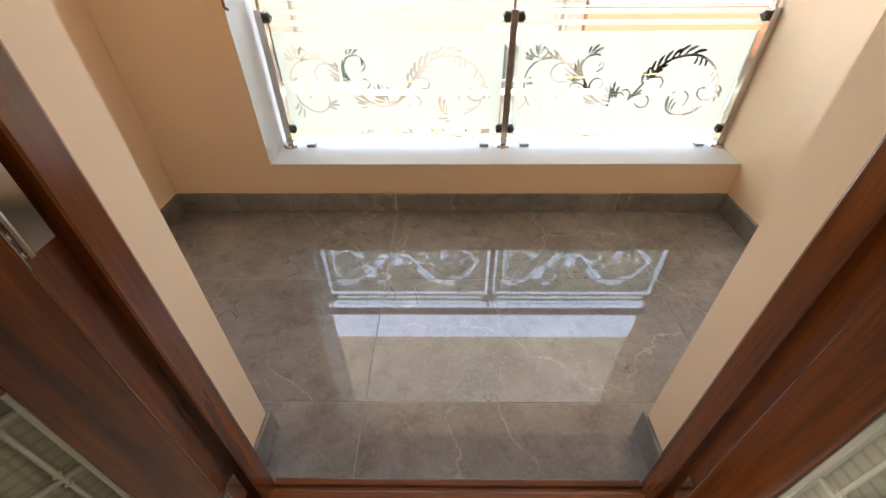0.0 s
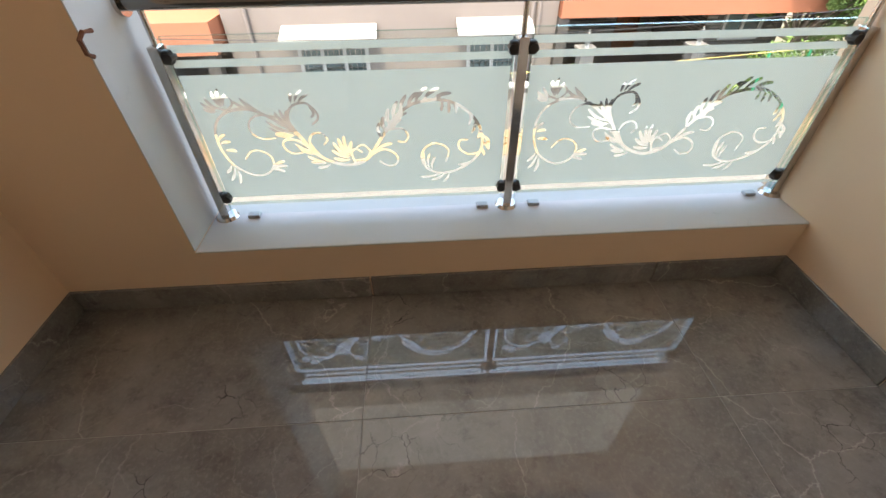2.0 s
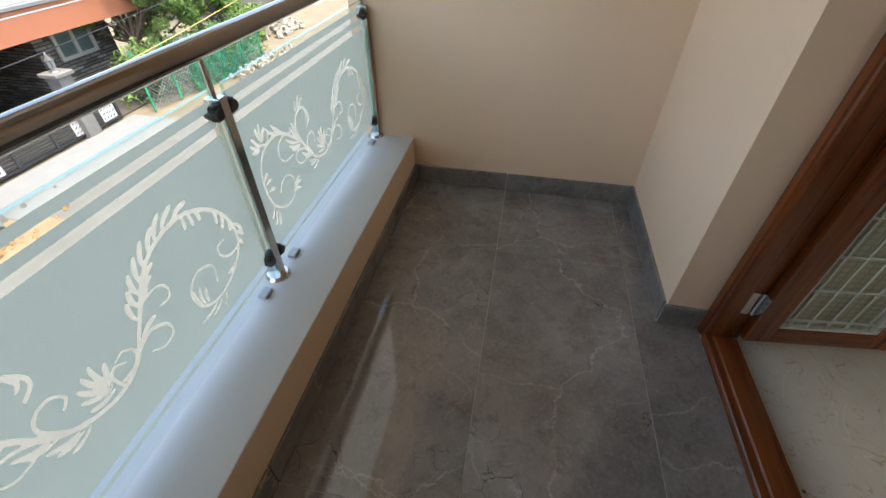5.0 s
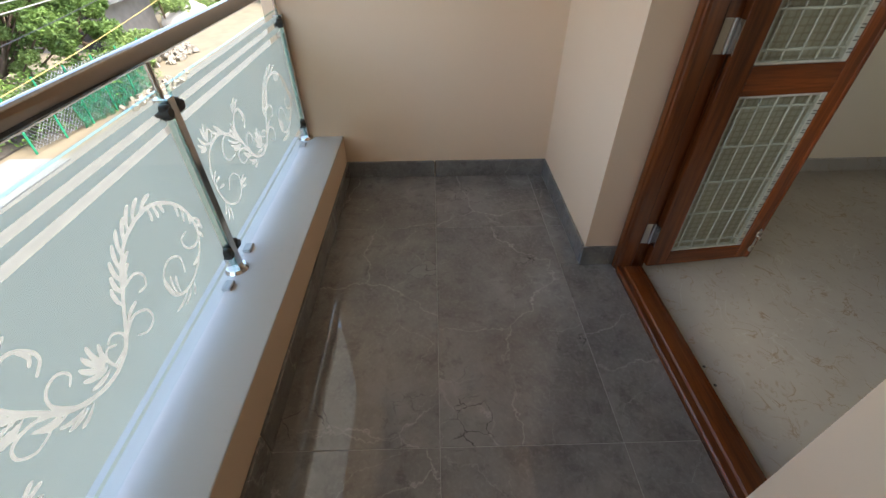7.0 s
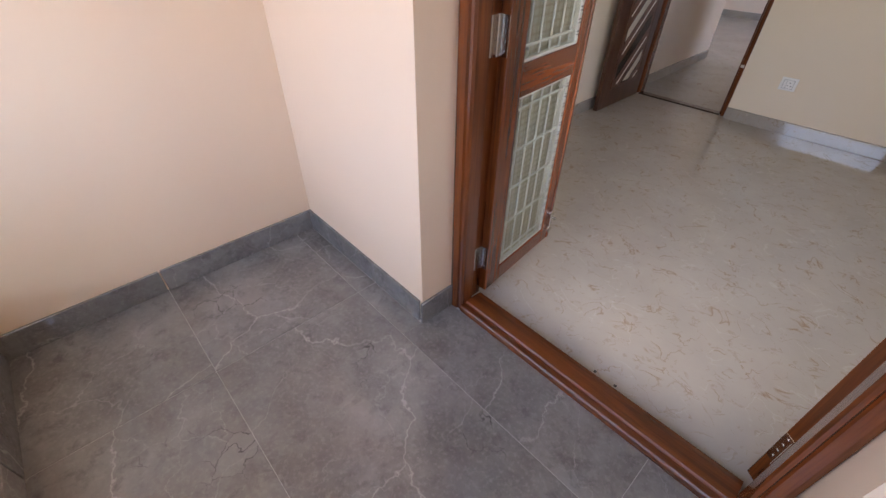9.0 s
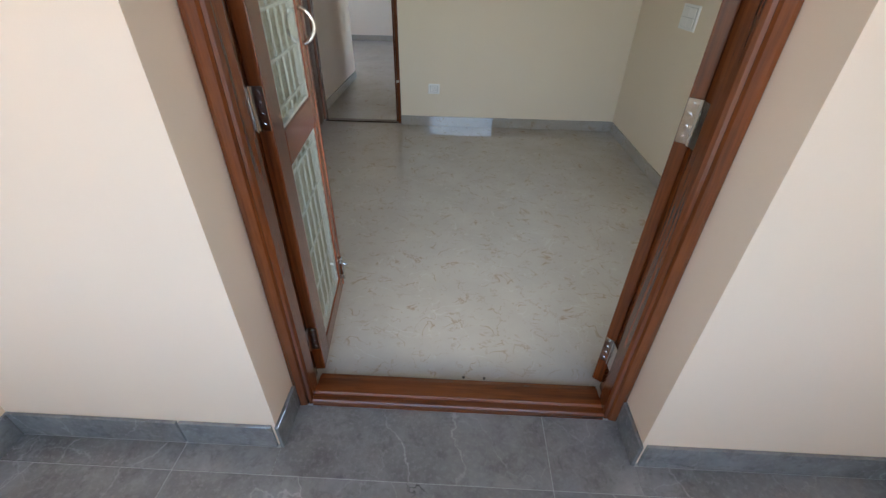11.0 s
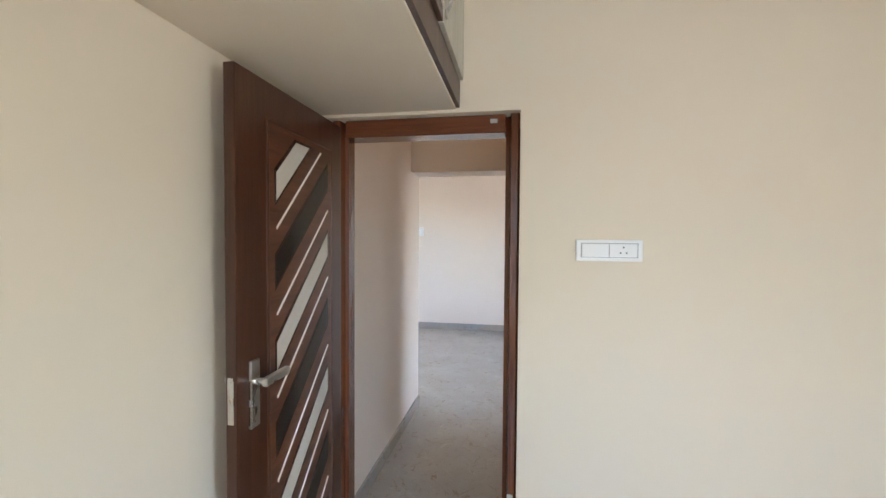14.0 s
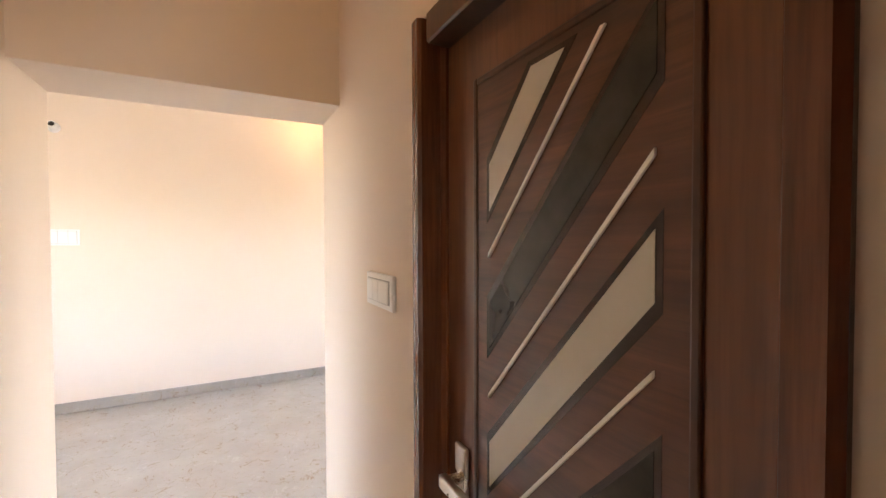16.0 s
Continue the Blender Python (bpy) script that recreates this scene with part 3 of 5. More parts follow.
def leaf(name, label, hinge, angle, flip):
    """A glazed leaf, local x from hinge stile to lock stile, y through its thickness, z up."""
    d = thing(name, label, "door", hinge, "leaves of the balcony double door")
    d.rotation_euler = (0, 0, radians(angle))
    t, sh, sk, zb, zt = 0.036, 0.095, 0.065, 0.036, 1.985
    f = flip
    def bx(u0, u1, z0, z1, y0=0.0, y1=t, bev=0.003):
        return boxbm(u0, u1, min(f * y0, f * y1), max(f * y0, f * y1), z0, z1, bev, 2)
    part("hinge_stile", bx(0.0, sh, zb, zt), M_TEAK, d)
    lock = part("lock_stile", bx(LW - sk, LW, zb, zt), M_TEAK, d)
    part("astragal", bx(LW - 0.012, LW + 0.006, zb, zt, -0.006, t + 0.004, 0.004), M_TEAK, lock)
    part("bottom_rail", bx(sh, LW - sk, zb, 0.112), M_TEAKX, d)
    part("middle_rail", bx(sh, LW - sk, 0.830, 0.935), M_TEAKX, d)
    part("top_rail", bx(sh, LW - sk, 1.885, zt), M_TEAKX, d)
    for z0, z1, rows in ((0.112, 0.830, 4), (0.935, 1.885, 7)):
        bead = bmesh.new()
        for q in ((sh, sh + 0.010, z0, z1), (LW - sk - 0.024, LW - sk, z0, z1), (sh + 0.010, LW - sk - 0.024, z0, z0 + 0.010), (sh + 0.010, LW - sk - 0.024, z1 - 0.010, z1)):
            box(bead, q[0], q[1], min(0.004 * f, 0.030 * f), max(0.004 * f, 0.030 * f), q[2], q[3], 0.002)
        bead_ob = part("glazing_bead", bead, M_GRILLE, d, "pale putty glazing bead")
        slots = bmesh.new()
        z = z0 + 0.03
        while z < z1 - 0.03:
            for dz in (0.0, 0.011):
                box(slots, LW - sk - 0.021, LW - sk - 0.004, min(0.0302 * f, 0.0310 * f), max(0.0302 * f, 0.0310 * f), z + dz - 0.002, z + dz + 0.002)
            z += 0.038
        tagged(part("slot_row", slots, M_RUBBER, bead_ob, "row of short dark slots"), kind="stuff")
        part("backing_pane", bx(sh + 0.004, LW - sk - 0.004, z0 + 0.004, z1 - 0.004, 0.010, 0.013, 0), M_PLAID, d, "frosted pane with woven brown pattern")
        g = bmesh.new()
        grille(g, sh + 0.010, LW - sk - 0.024, z0 + 0.006, z1 - 0.006, rows)
        bmesh.ops.translate(g, verts=g.verts[:], vec=(0, f * 0.021, 0))
        part("grille", g, M_GRILLE, d, "cream enamelled steel grille")
        gp = part("pane", bx(sh + 0.006, LW - sk - 0.006, z0 + 0.006, z1 - 0.006, 0.0295, 0.0315, 0), M_GLASS, d, "clear front pane")
        gp.visible_shadow = False
    ja, jb = math.sin(radians(angle)), math.cos(radians(angle))
    for z in (0.206, 1.024, 1.80):
        h = bmesh.new()
        box(h, -0.0025, 0.0002, min(0.004 * f, 0.034 * f), max(0.004 * f, 0.034 * f), z - 0.055, z + 0.055, 0.0008)
        cyl(h, (-0.006, 0.0, z - 0.056), (-0.006, 0.0, z + 0.056), 0.006, 10)
        nx, ny = -jb * 0.0025, ja * 0.0025
        x0, y0, x1, y1 = -0.006 + ja * 0.004, jb * 0.004, -0.006 + ja * 0.040, jb * 0.040
        prism(h, [(x0 + nx, y0 + ny), (x1 + nx, y1 + ny), (x1 - nx, y1 - ny), (x0 - nx, y0 - ny)], "z", z - 0.055, z + 0.055)
        for k in (-0.040, -0.014, 0.014, 0.040):
            cyl(h, (-0.0042, 0.020 * f, z + k), (0.0, 0.020 * f, z + k), 0.005, 8)
        part("hinge", h, M_STEEL, d, "steel butt hinge with screws")
    hb = bmesh.new()
    u = LW - 0.040
    arc = [(u + 0.004, -f * (0.003 + 0.038 * math.sin(math.pi * k / 10) ** 0.7), 1.098 + 0.105 * k / 10) for k in range(11)]
    tube(hb, arc, 0.0065, 8)
    for z in (1.093, 1.208):
        box(hb, u - 0.010, u + 0.014, min(-f * 0.005, 0), max(-f * 0.005, 0), z - 0.016, z + 0.016, 0.002)
    part("pull_handle", hb, M_STEEL, d, "bowed chrome pull handle")
    ho = bmesh.new()
    arc = [(u + 0.004, f * (t + 0.003 + 0.038 * math.sin(math.pi * k / 10) ** 0.7), 1.098 + 0.105 * k / 10) for k in range(11)]
    tube(ho, arc, 0.0065, 8)
    part("pull_handle", ho, M_STEEL, d, "bowed chrome pull handle")
    tb = bmesh.new()
    cyl(tb, (LW - 0.022, f * (t + 0.012), 0.085), (LW - 0.022, f * (t + 0.012), 0.215), 0.006, 10)
    for z in (0.105, 0.19):
        box(tb, LW - 0.036, LW - 0.008, min(f * t, f * (t + 0.018)), max(f * t, f * (t + 0.018)), z - 0.012, z + 0.012, 0.003)
    cyl(tb, (LW - 0.022, f * (t + 0.012), 0.170), (LW - 0.022, f * (t + 0.036), 0.170), 0.006, 10)
    part("tower_bolt", tb, M_STEEL, d, "small chrome tower bolt")
    return d


def plaid(name):
    m = frosted(name, (0.60, 0.57, 0.48), 0.45)
    n, l = m.node_tree.nodes, m.node_tree.links
    c = n.new("ShaderNodeTexCoord")
    v = mapped(n, l, c, 1.0)
    def lines(axis, scale):
        w = n.new("ShaderNodeTexWave")
        w.wave_type, w.bands_direction = "BANDS", axis
        w.inputs["Scale"].default_value, w.inputs["Distortion"].default_value = scale, 0.6
        l.new(v, w.inputs["Vector"])
        return ramp(n, l, w.outputs["Fac"], [(0.78, (0, 0, 0)), (0.95, (0.55,) * 3)])
    k = mix_col(n, l, lines("X", 11), (0.42, 0.395, 0.33), (0.28, 0.235, 0.17))
    k = mix_col(n, l, lines("Z", 13), k, (0.28, 0.235, 0.17))
    for nd in n:
        if nd.type in ("BSDF_TRANSLUCENT", "BSDF_DIFFUSE"):
            l.new(k, nd.inputs[0])
    return m


M_PLAID = plaid("woven_pattern_glass")
leaf("door_1", "open teak double-door leaf with grilled frosted panes", (0.628, 0.610, 0), -84.0, -1)
leaf("door_1", "open teak double-door leaf folded back beside the window", (-0.456, 0.610, 0), -130.0, 1)

# ---- flush doors with slanted inlays ----
def inlay_door(name, label, width, height, u0, u1, zshift, place, per=1.0, veneer=None):
    """Local x: from latch stile (0) to hinge stile (width); y: the shown face looks to -y; z up."""
    d = thing(name, label, "door", (0, 0, 0), "walnut doors with slanted inlays")
    d.matrix_basis = place
    t = 0.034
    def bx(u0, u1, ya, yb, *rest):
        return boxbm(u0, u1, -yb, -ya, *rest)
    part("body", bx(0, width, -t, 0, 0.012, height, 0.003, 2), veneer or M_WALNUT, d)
    pz0, pz1 = 0.16, height - 0.11
    rim = bmesh.new()
    for q in ((u0 - 0.050, u0 - 0.038, pz0, pz1), (u1 + 0.038, u1 + 0.050, pz0, pz1), (u0 - 0.038, u1 + 0.038, pz0, pz0 + 0.012), (u0 - 0.038, u1 + 0.038, pz1 - 0.012, pz1)):
        box(rim, q[0], q[1], -0.006, 0.001, q[2], q[3], 0.0028, 2)
    part("moulding", rim, M_WALNUT, d)
    part("panel", bx(u0 - 0.038, u1 + 0.038, -0.001, 0.003, pz0 + 0.012, pz1 - 0.012), M_WALNUTY, d, "reddish cross-grained centre panel")
    w = u1 - u0
    sl = 0.975 * 0.37 / w if w < 0.33 else 0.975
    rise = sl * w
    lo, hi = pz0 + 0.035, 1.795 + zshift
    def strip(za, zb, nm, mat, y, lab, grow=0.0):
        """A slanted strip between two heights at the latch side, cut by the panel."""
        g = grow
        pts = [(u0 - g, za - g * (1.2 + sl)), (u0 - g, zb + g * 1.2), (u1 + g, zb + rise + g * (1.2 + sl)), (u1 + g, za + rise - g * 1.2)]
        out = []
        def clip(poly, keep, cross):
            res = []
            for i in range(len(poly)):
                a, b = poly[i], poly[(i + 1) % len(poly)]
                if keep(a):
                    res.append(a)
                if keep(a) != keep(b):
                    k = cross(a, b)
                    res.append((a[0] + (b[0] - a[0]) * k, a[1] + (b[1] - a[1]) * k))
            return res
        out = clip(pts, lambda p: p[1] <= hi + g, lambda a, b: (hi + g - a[1]) / (b[1] - a[1]))
        out = clip(out, lambda p: p[1] >= lo - g, lambda a, b: (lo - g - a[1]) / (b[1] - a[1])) if out else out
        if len(out) >= 3:
            part(nm, prism(bmesh.new(), out, "y", -y, 0.0005), mat, d, lab)
    for k in range(5):
        base = 1.59 + zshift - 0.5365 * per * k
        strip(base, base + 0.088 * per, "inlay_edge", M_ROUT, 0.0036, "dark routed edge round the inlay", 0.009)
        strip(base - 0.265 * per, base - 0.178 * per, "inlay_edge", M_ROUT, 0.0036, "dark routed edge round the inlay", 0.009)
        strip(base, base + 0.088 * per, "inlay", M_CREAMINS, 0.0045, "cream glass inlay")
        strip(base - 0.265 * per, base - 0.178 * per, "inlay", M_DARKGLASS, 0.0045, "smoked dark inlay")
        strip(base - 0.090 * per, base - 0.090 * per + 0.008, "inlay_line", M_SILVER, 0.0070, "thin silver inlay line")
        strip(base - 0.362 * per, base - 0.362 * per + 0.008, "inlay_line", M_SILVER, 0.0070, "thin silver inlay line")
    # lever lock
    for side in (1, -1):
        y0 = 0.0 if side == 1 else -t
        lk = bmesh.new()
        box(lk, 0.050, 0.092, -max(y0, y0 + side * 0.010), -min(y0, y0 + side * 0.010), 0.925, 1.122, 0.004, 2)
        cyl(lk, (0.071, -y0, 1.06), (0.071, -y0 - side * 0.045, 1.06), 0.010, 12)
        box(lk, 0.060, 0.185, -max(y0 + side * 0.034, y0 + side * 0.052), -min(y0 + side * 0.034, y0 + side * 0.052), 1.047, 1.073, 0.005, 2)
        h = part("lever_handle", lk, M_NICKEL, d, "satin nickel lever handle")
        part("keyhole", bx(0.068, 0.074, min(y0 + side * 0.0098, y0 + side * 0.0108), max(y0 + side * 0.0098, y0 + side * 0.0108), 0.962, 0.985), M_RUBBER, h)
    part("latch_plate", bx(-0.0015, 0.002, -0.027, -0.009, 0.96, 1.09), M_NICKEL, d)
    bolt = bmesh.new()
    cyl(bolt, (0.0, 0.046, 0.29), (0.075, 0.046, 0.29), 0.006, 8)
    box(bolt, 0.02, 0.06, 0.034, 0.05, 0.275, 0.305, 0.003)
    part("door_stop", bolt, M_NICKEL, d, "small nickel bolt")
    return d


# bedroom door, opened against the east wall, hinge at the south; its shown face looks west
place_a = Matrix.Translation((1.432, -1.668, 0)) @ pose(0, 0, 0, 0, 0, -90)
inlay_door("door_2", "open dark walnut door with slanted cream and smoked inlays", 0.687, 1.945, 0.190, 0.545, 0.0, place_a)
# side door of the corridor, closed, its shown face looks east
place_b = Matrix.Translation((0.632, -3.205, 0)) @ pose(0, 0, 0, 0, 0, 90)
inlay_door("door_3", "closed dark walnut side door with slanted cream and smoked inlays", 0.61, 1.915, 0.165, 0.475, -0.022, place_b, 0.89, M_WALNUTLIT)

def jamb_frame(name, label, axis, u_lo, u_hi, z_top, w_face, w_back, mat, out):
    """A doorway frame: two jambs and a head. axis 'y': the opening spans x and the frame's depth runs in y."""
    fr = thing(name, label, "door frame", kind="structure")
    d = -1 if out < 0 else 1
    prof = [(0, w_back), (0, w_face), (0.008, w_face + d * 0.008), (0.034, w_face + d * 0.008), (0.038, w_face), (0.042, w_face - d * 0.04), (0.058, w_face - d * 0.045), (0.058, w_back)]
    for u, s in ((u_lo, 1), (u_hi, -1)):
        pts = [(u + s * a, b) for a, b in prof]
        if axis == "x":
            pts = [(b, a) for a, b in pts]
        part("jamb", prism(bmesh.new(), pts, "z", 0.0, z_top), mat, fr)
    bm = bmesh.new()
    lo, hi = min(w_face, w_back), max(w_face, w_back)
    if axis == "y":
        box(bm, u_lo + 0.058, u_hi - 0.058, lo, hi, z_top - 0.075, z_top, 0.004)
    else:
        box(bm, lo, hi, u_lo + 0.058, u_hi - 0.058, z_top - 0.06, z_top, 0.004)
    part("head", bm, M_WALNUTX if axis == "y" else M_WALNUT, fr)
    return fr


M_WALNUTX = wood("walnut_head", (0.07, 0.020, 0.009), (0.19, 0.058, 0.022), 0.22, axis=0)
M_WALNUTV = wood("walnut_jamb", (0.07, 0.020, 0.009), (0.21, 0.066, 0.024), 0.22, axis=2)
f2 = jamb_frame("door_frame_2", "dark polished walnut frame of the bedroom doorway", "y", 0.678, 1.495, 1.986, -2.408, -2.518, M_WALNUTV, 1)
part("threshold", boxbm(0.725, 1.437, -2.475, -2.405, -0.01, 0.008, 0.003), M_ROUT, f2, "dark flush threshold strip")
st = bmesh.new()
box(st, 0.770, 0.800, -2.410, -2.404, 1.950, 1.968, 0.002)
part("strike_plate", st, M_NICKEL, f2, "small nickel strike plate")
st = bmesh.new()
box(st, 0.690, 0.715, -2.404, -2.396, 0.380, 0.400, 0.002)
part("strike_plate", st, M_NICKEL, f2, "small nickel strike plate")
f3 = jamb_frame("door_frame_3", "dark walnut frame of the corridor side door", "x", DY0, DY1, 1.963, 0.683, 0.595, M_WALNUTV, 1)

# ---- loft cupboards over the bedroom door ----
LOFT_X, LOFT_Z = 0.925, 2.0
structure("loft_slab", boxbm(LOFT_X + 0.012, 1.53, -2.366, 0.598, LOFT_Z, LOFT_Z + 0.075, 0.002), M_ROOM, "cream painted soffit slab of the storage loft", "loft slab")
edges = [-2.362, -1.892, -1.390, -0.884, -0.384, 0.116, 0.594]
for k in range(0, 6, 2):
    y0, y1 = edges[k], edges[k + 2]
    cab = thing("loft_cabinet", "loft cupboard unit with dark and pale laminate doors", "cabinet", (0, 0, 0), "loft cupboards")
    part("body", boxbm(LOFT_X + 0.020, 1.526, y0 + 0.001, y1 - 0.001, LOFT_Z + 0.078, H_ROOM - 0.004), M_LAMD, cab)
    part("fascia", boxbm(LOFT_X - 0.004, LOFT_X + 0.012, y0, y1, LOFT_Z + 0.006, LOFT_Z + 0.112, 0.001), M_LAMD, cab, "dark walnut laminate fascia strip")
    for a, b, mat, lab, hy in ((y0, edges[k + 1], M_LAML, "pale ash laminate door", edges[k + 1] - 0.035), (edges[k + 1], y1, M_LAMD, "dark walnut laminate door", edges[k + 1] + 0.035)):
        a2, b2 = a + 0.0015, b - 0.0015
        dr = part("door", boxbm(LOFT_X - 0.018, LOFT_X, a2, b2, LOFT_Z + 0.115, H_ROOM - 0.012, 0.0015), mat, cab, lab)
        part("edge_band", boxbm(LOFT_X - 0.0182, LOFT_X - 0.0004, a2, a2 + 0.002, LOFT_Z + 0.113, H_ROOM - 0.012), M_PLASTIC, dr, "white edge banding")
        hb = bmesh.new()
        pts = []
        for q in range(15):
            w = q / 14
            pts.append((LOFT_X - 0.020 - 0.024 * math.sin(math.pi * w) ** 0.6, hy + 0.006 * math.sin(2 * math.pi * w), LOFT_Z + 0.16 + 0.12 * w))
        tube(hb, pts, 0.006, 8)
        for z in (LOFT_Z + 0.155, LOFT_Z + 0.285):
            box(hb, LOFT_X - 0.026, LOFT_X - 0.016, hy - 0.010, hy + 0.010, z - 0.014, z + 0.014, 0.004)
        part("handle", hb, M_NICKEL, dr, "curved pale metal bow handle")

# ---- switches, sockets, lamp holder ----
def plate(name, label, centre, w, h, normal, modules, category="switch"):
    """A wall plate; modules: list of (kind, width share). normal: 'n' faces +y, 'e' +x."""
    d = thing(name, label, category, centre, "white wall plates")
    if normal == "e":
        d.rotation_euler = (0, 0, radians(90))
    elif normal == "n":
        d.rotation_euler = (0, 0, radians(180))
    # local: x across, -y out of the wall
    part("cover", boxbm(-w / 2, w / 2, -0.012, 0, -h / 2, h / 2, 0.004, 2), M_PLASTIC, d)
    part("inner_frame", boxbm(-w / 2 + 0.018, w / 2 - 0.018, -0.0135, -0.011, -h / 2 + 0.014, h / 2 - 0.014, 0.001), M_GREYPL, d, "thin grey seam")
    x = -w / 2 + 0.020
    span = w - 0.040
    for kind, share in modules:
        x1 = x + span * share
        if kind == "switch":
            part("rocker", boxbm(x + 0.001, x1 - 0.001, -0.017, -0.012, -h / 2 + 0.016, h / 2 - 0.016, 0.002), M_PLASTIC, d)
        elif kind == "hswitch":
            for a, b in ((-h / 2 + 0.016, -0.001), (0.001, h / 2 - 0.016)):
                part("rocker", boxbm(x + 0.001, x1 - 0.001, -0.017, -0.012, a, b, 0.002), M_PLASTIC, d)
        else:
            s = part("socket_face", boxbm(x + 0.001, x1 - 0.001, -0.0155, -0.012, -h / 2 + 0.016, h / 2 - 0.016, 0.002), M_PLASTIC, d)
            cx = (x + x1) / 2
            for a, b in ((0, 0.012), (-0.011, -0.009), (0.011, -0.009)):
                part("socket_hole", cyl(bmesh.new(), (cx + a, -0.0162, b), (cx + a, -0.0150, b), 0.0032, 10), M_RUBBER, s)
        x = x1
    return d


plate("switch_plate", "white wall plate with a blank, a switch and a socket", (0.334, -2.366, 1.431), 0.246, 0.084, "n", [("switch", 0.5), ("socket", 0.5)])
plate("socket_plate", "small white socket plate low on the cream wall", (0.362, -2.366, 0.343), 0.104, 0.088, "n", [("switch", 0.3), ("socket", 0.7)], "socket")
plate("switch_plate", "white switch plate with horizontal rockers on the cream wall", (-1.335, -1.468, 1.052), 0.225, 0.145, "e", [("hswitch", 0.5), ("hswitch", 0.5)])
plate("switch_plate", "white switch plate beside the corridor side door", (0.675, -3.475, 1.388), 0.20, 0.088, "e", [("switch", 0.28), ("switch", 0.28), ("switch", 0.44)])
plate("switch_plate", "white switch plate on the far hall wall", (2.29, -7.22, 1.55), 0.24, 0.14, "n", [("switch", 0.35), ("switch", 0.35), ("switch", 0.3)])


def lamp_holder(at):
    d = thing("lamp_holder", "white angled bulb holder without a bulb", "lamp holder", at, "empty bulb holders")
    part("base", cyl(bmesh.new(), (0, 0, 0), (0, 0.020, 0), 0.046, 24, 0.040), M_PLASTIC, d, smooth=True)
    part("cup", cyl(bmesh.new(), (0, 0.012, 0), (0, 0.066, 0.018), 0.034, 24, 0.030), M_PLASTIC, d, smooth=True)
    part("opening", cyl(bmesh.new(), (0, 0.0655, 0.0185), (0, 0.0680, 0.0196), 0.022, 20), M_RUBBER, d)
    return d


def ceiling_lamp(at):
    d = thing("ceiling_lamp", "small warm bulb in a white holder under the corridor ceiling", "lamp", at)
    part("base", cyl(bmesh.new(), (0, 0, -0.022), (0, 0, 0), 0.036, 24, 0.044), M_PLASTIC, d, smooth=True)
    part("cup", cyl(bmesh.new(), (0, 0, -0.060), (0, 0, -0.020), 0.019, 20, 0.024), M_PLASTIC, d, smooth=True)
    return d


ceiling_lamp((0.98, -3.05, H_ROOM))
lamp_holder((-0.162, -2.366, 2.533))
lamp_holder((2.33, -7.22, 2.50))

# rusted hook stub on the balcony wall
hk = bmesh.new()
tube(hk, [(-0.818, 2.155, 1.04), (-0.818, 2.12, 1.045), (-0.825, 2.105, 1.03), (-0.828, 2.11, 0.995), (-0.823, 2.125, 0.985)], 0.006, 8)
solid("wall_hook", hk, plain("rusty_iron", (0.18, 0.07, 0.035), 0.8), "small rusty iron hook set in the wall", "hook")

# ---- glass railing ----
GX = ((-0.772, 0.333), (0.392, 1.502))
rail = thing("glass_railing", "steel balcony railing with etched glass panels", "railing", (0, 0, 0.284))
rail_z = -0.284


def rpart(name, bm, mat, label="", smooth=False, parent=None):
    bmesh.ops.translate(bm, verts=bm.verts[:], vec=(0, 0, rail_z if parent is None else 0))
    return part(name, bm, mat, parent or rail, label, smooth)


rpart("handrail", cyl(bmesh.new(), (-0.847, 2.378, 1.067), (1.549, 2.378, 1.067), 0.027, 40), M_RAILTUBE, "polished steel tube handrail", True)
for x, s in ((-0.849, 1), (1.55, -1)):
    rpart("wall_flange", cyl(bmesh.new(), (x, 2.378, 1.067), (x + s * 0.012, 2.378, 1.067), 0.042, 28), M_STEEL, "round steel wall flange", True)
for x in (-0.800, 0.362, 1.530):
    post = rpart("post", boxbm(x - 0.017, x + 0.017, 2.350, 2.398, 0.284, 0.945, 0.003, 2), M_STEEL, "flat polished steel post")
    for nm, bm in (("rod", cyl(bmesh.new(), (x, 2.378, 0.945), (x, 2.378, 1.045), 0.009, 14)),
                   ("base_flange", cyl(bmesh.new(), (x, 2.374, 0.284), (x, 2.374, 0.297), 0.046, 28, 0.038))):
        bmesh.ops.translate(bm, verts=bm.verts[:], vec=(0, 0, rail_z))
        part(nm, bm, M_STEEL, post, smooth=True)
    for z in (0.382, 0.912):
        for s in (1, -1):
            if (x < -0.5 and s < 0) or (x > 1.4 and s > 0):
                continue
            c = bmesh.new()
            box(c, min(x + s * 0.015, x + s * 0.046), max(x + s * 0.015, x + s * 0.046), 2.348, 2.386, z - 0.022, z + 0.022, 0.010, 3)
            cyl(c, (x + s * 0.034, 2.346, z), (x + s * 0.034, 2.388, z), 0.015, 16)
            bmesh.ops.translate(c, verts=c.verts[:], vec=(0, 0, rail_z))
            part("glass_clamp", c, M_RUBBER, post, "black glass clamp", True)


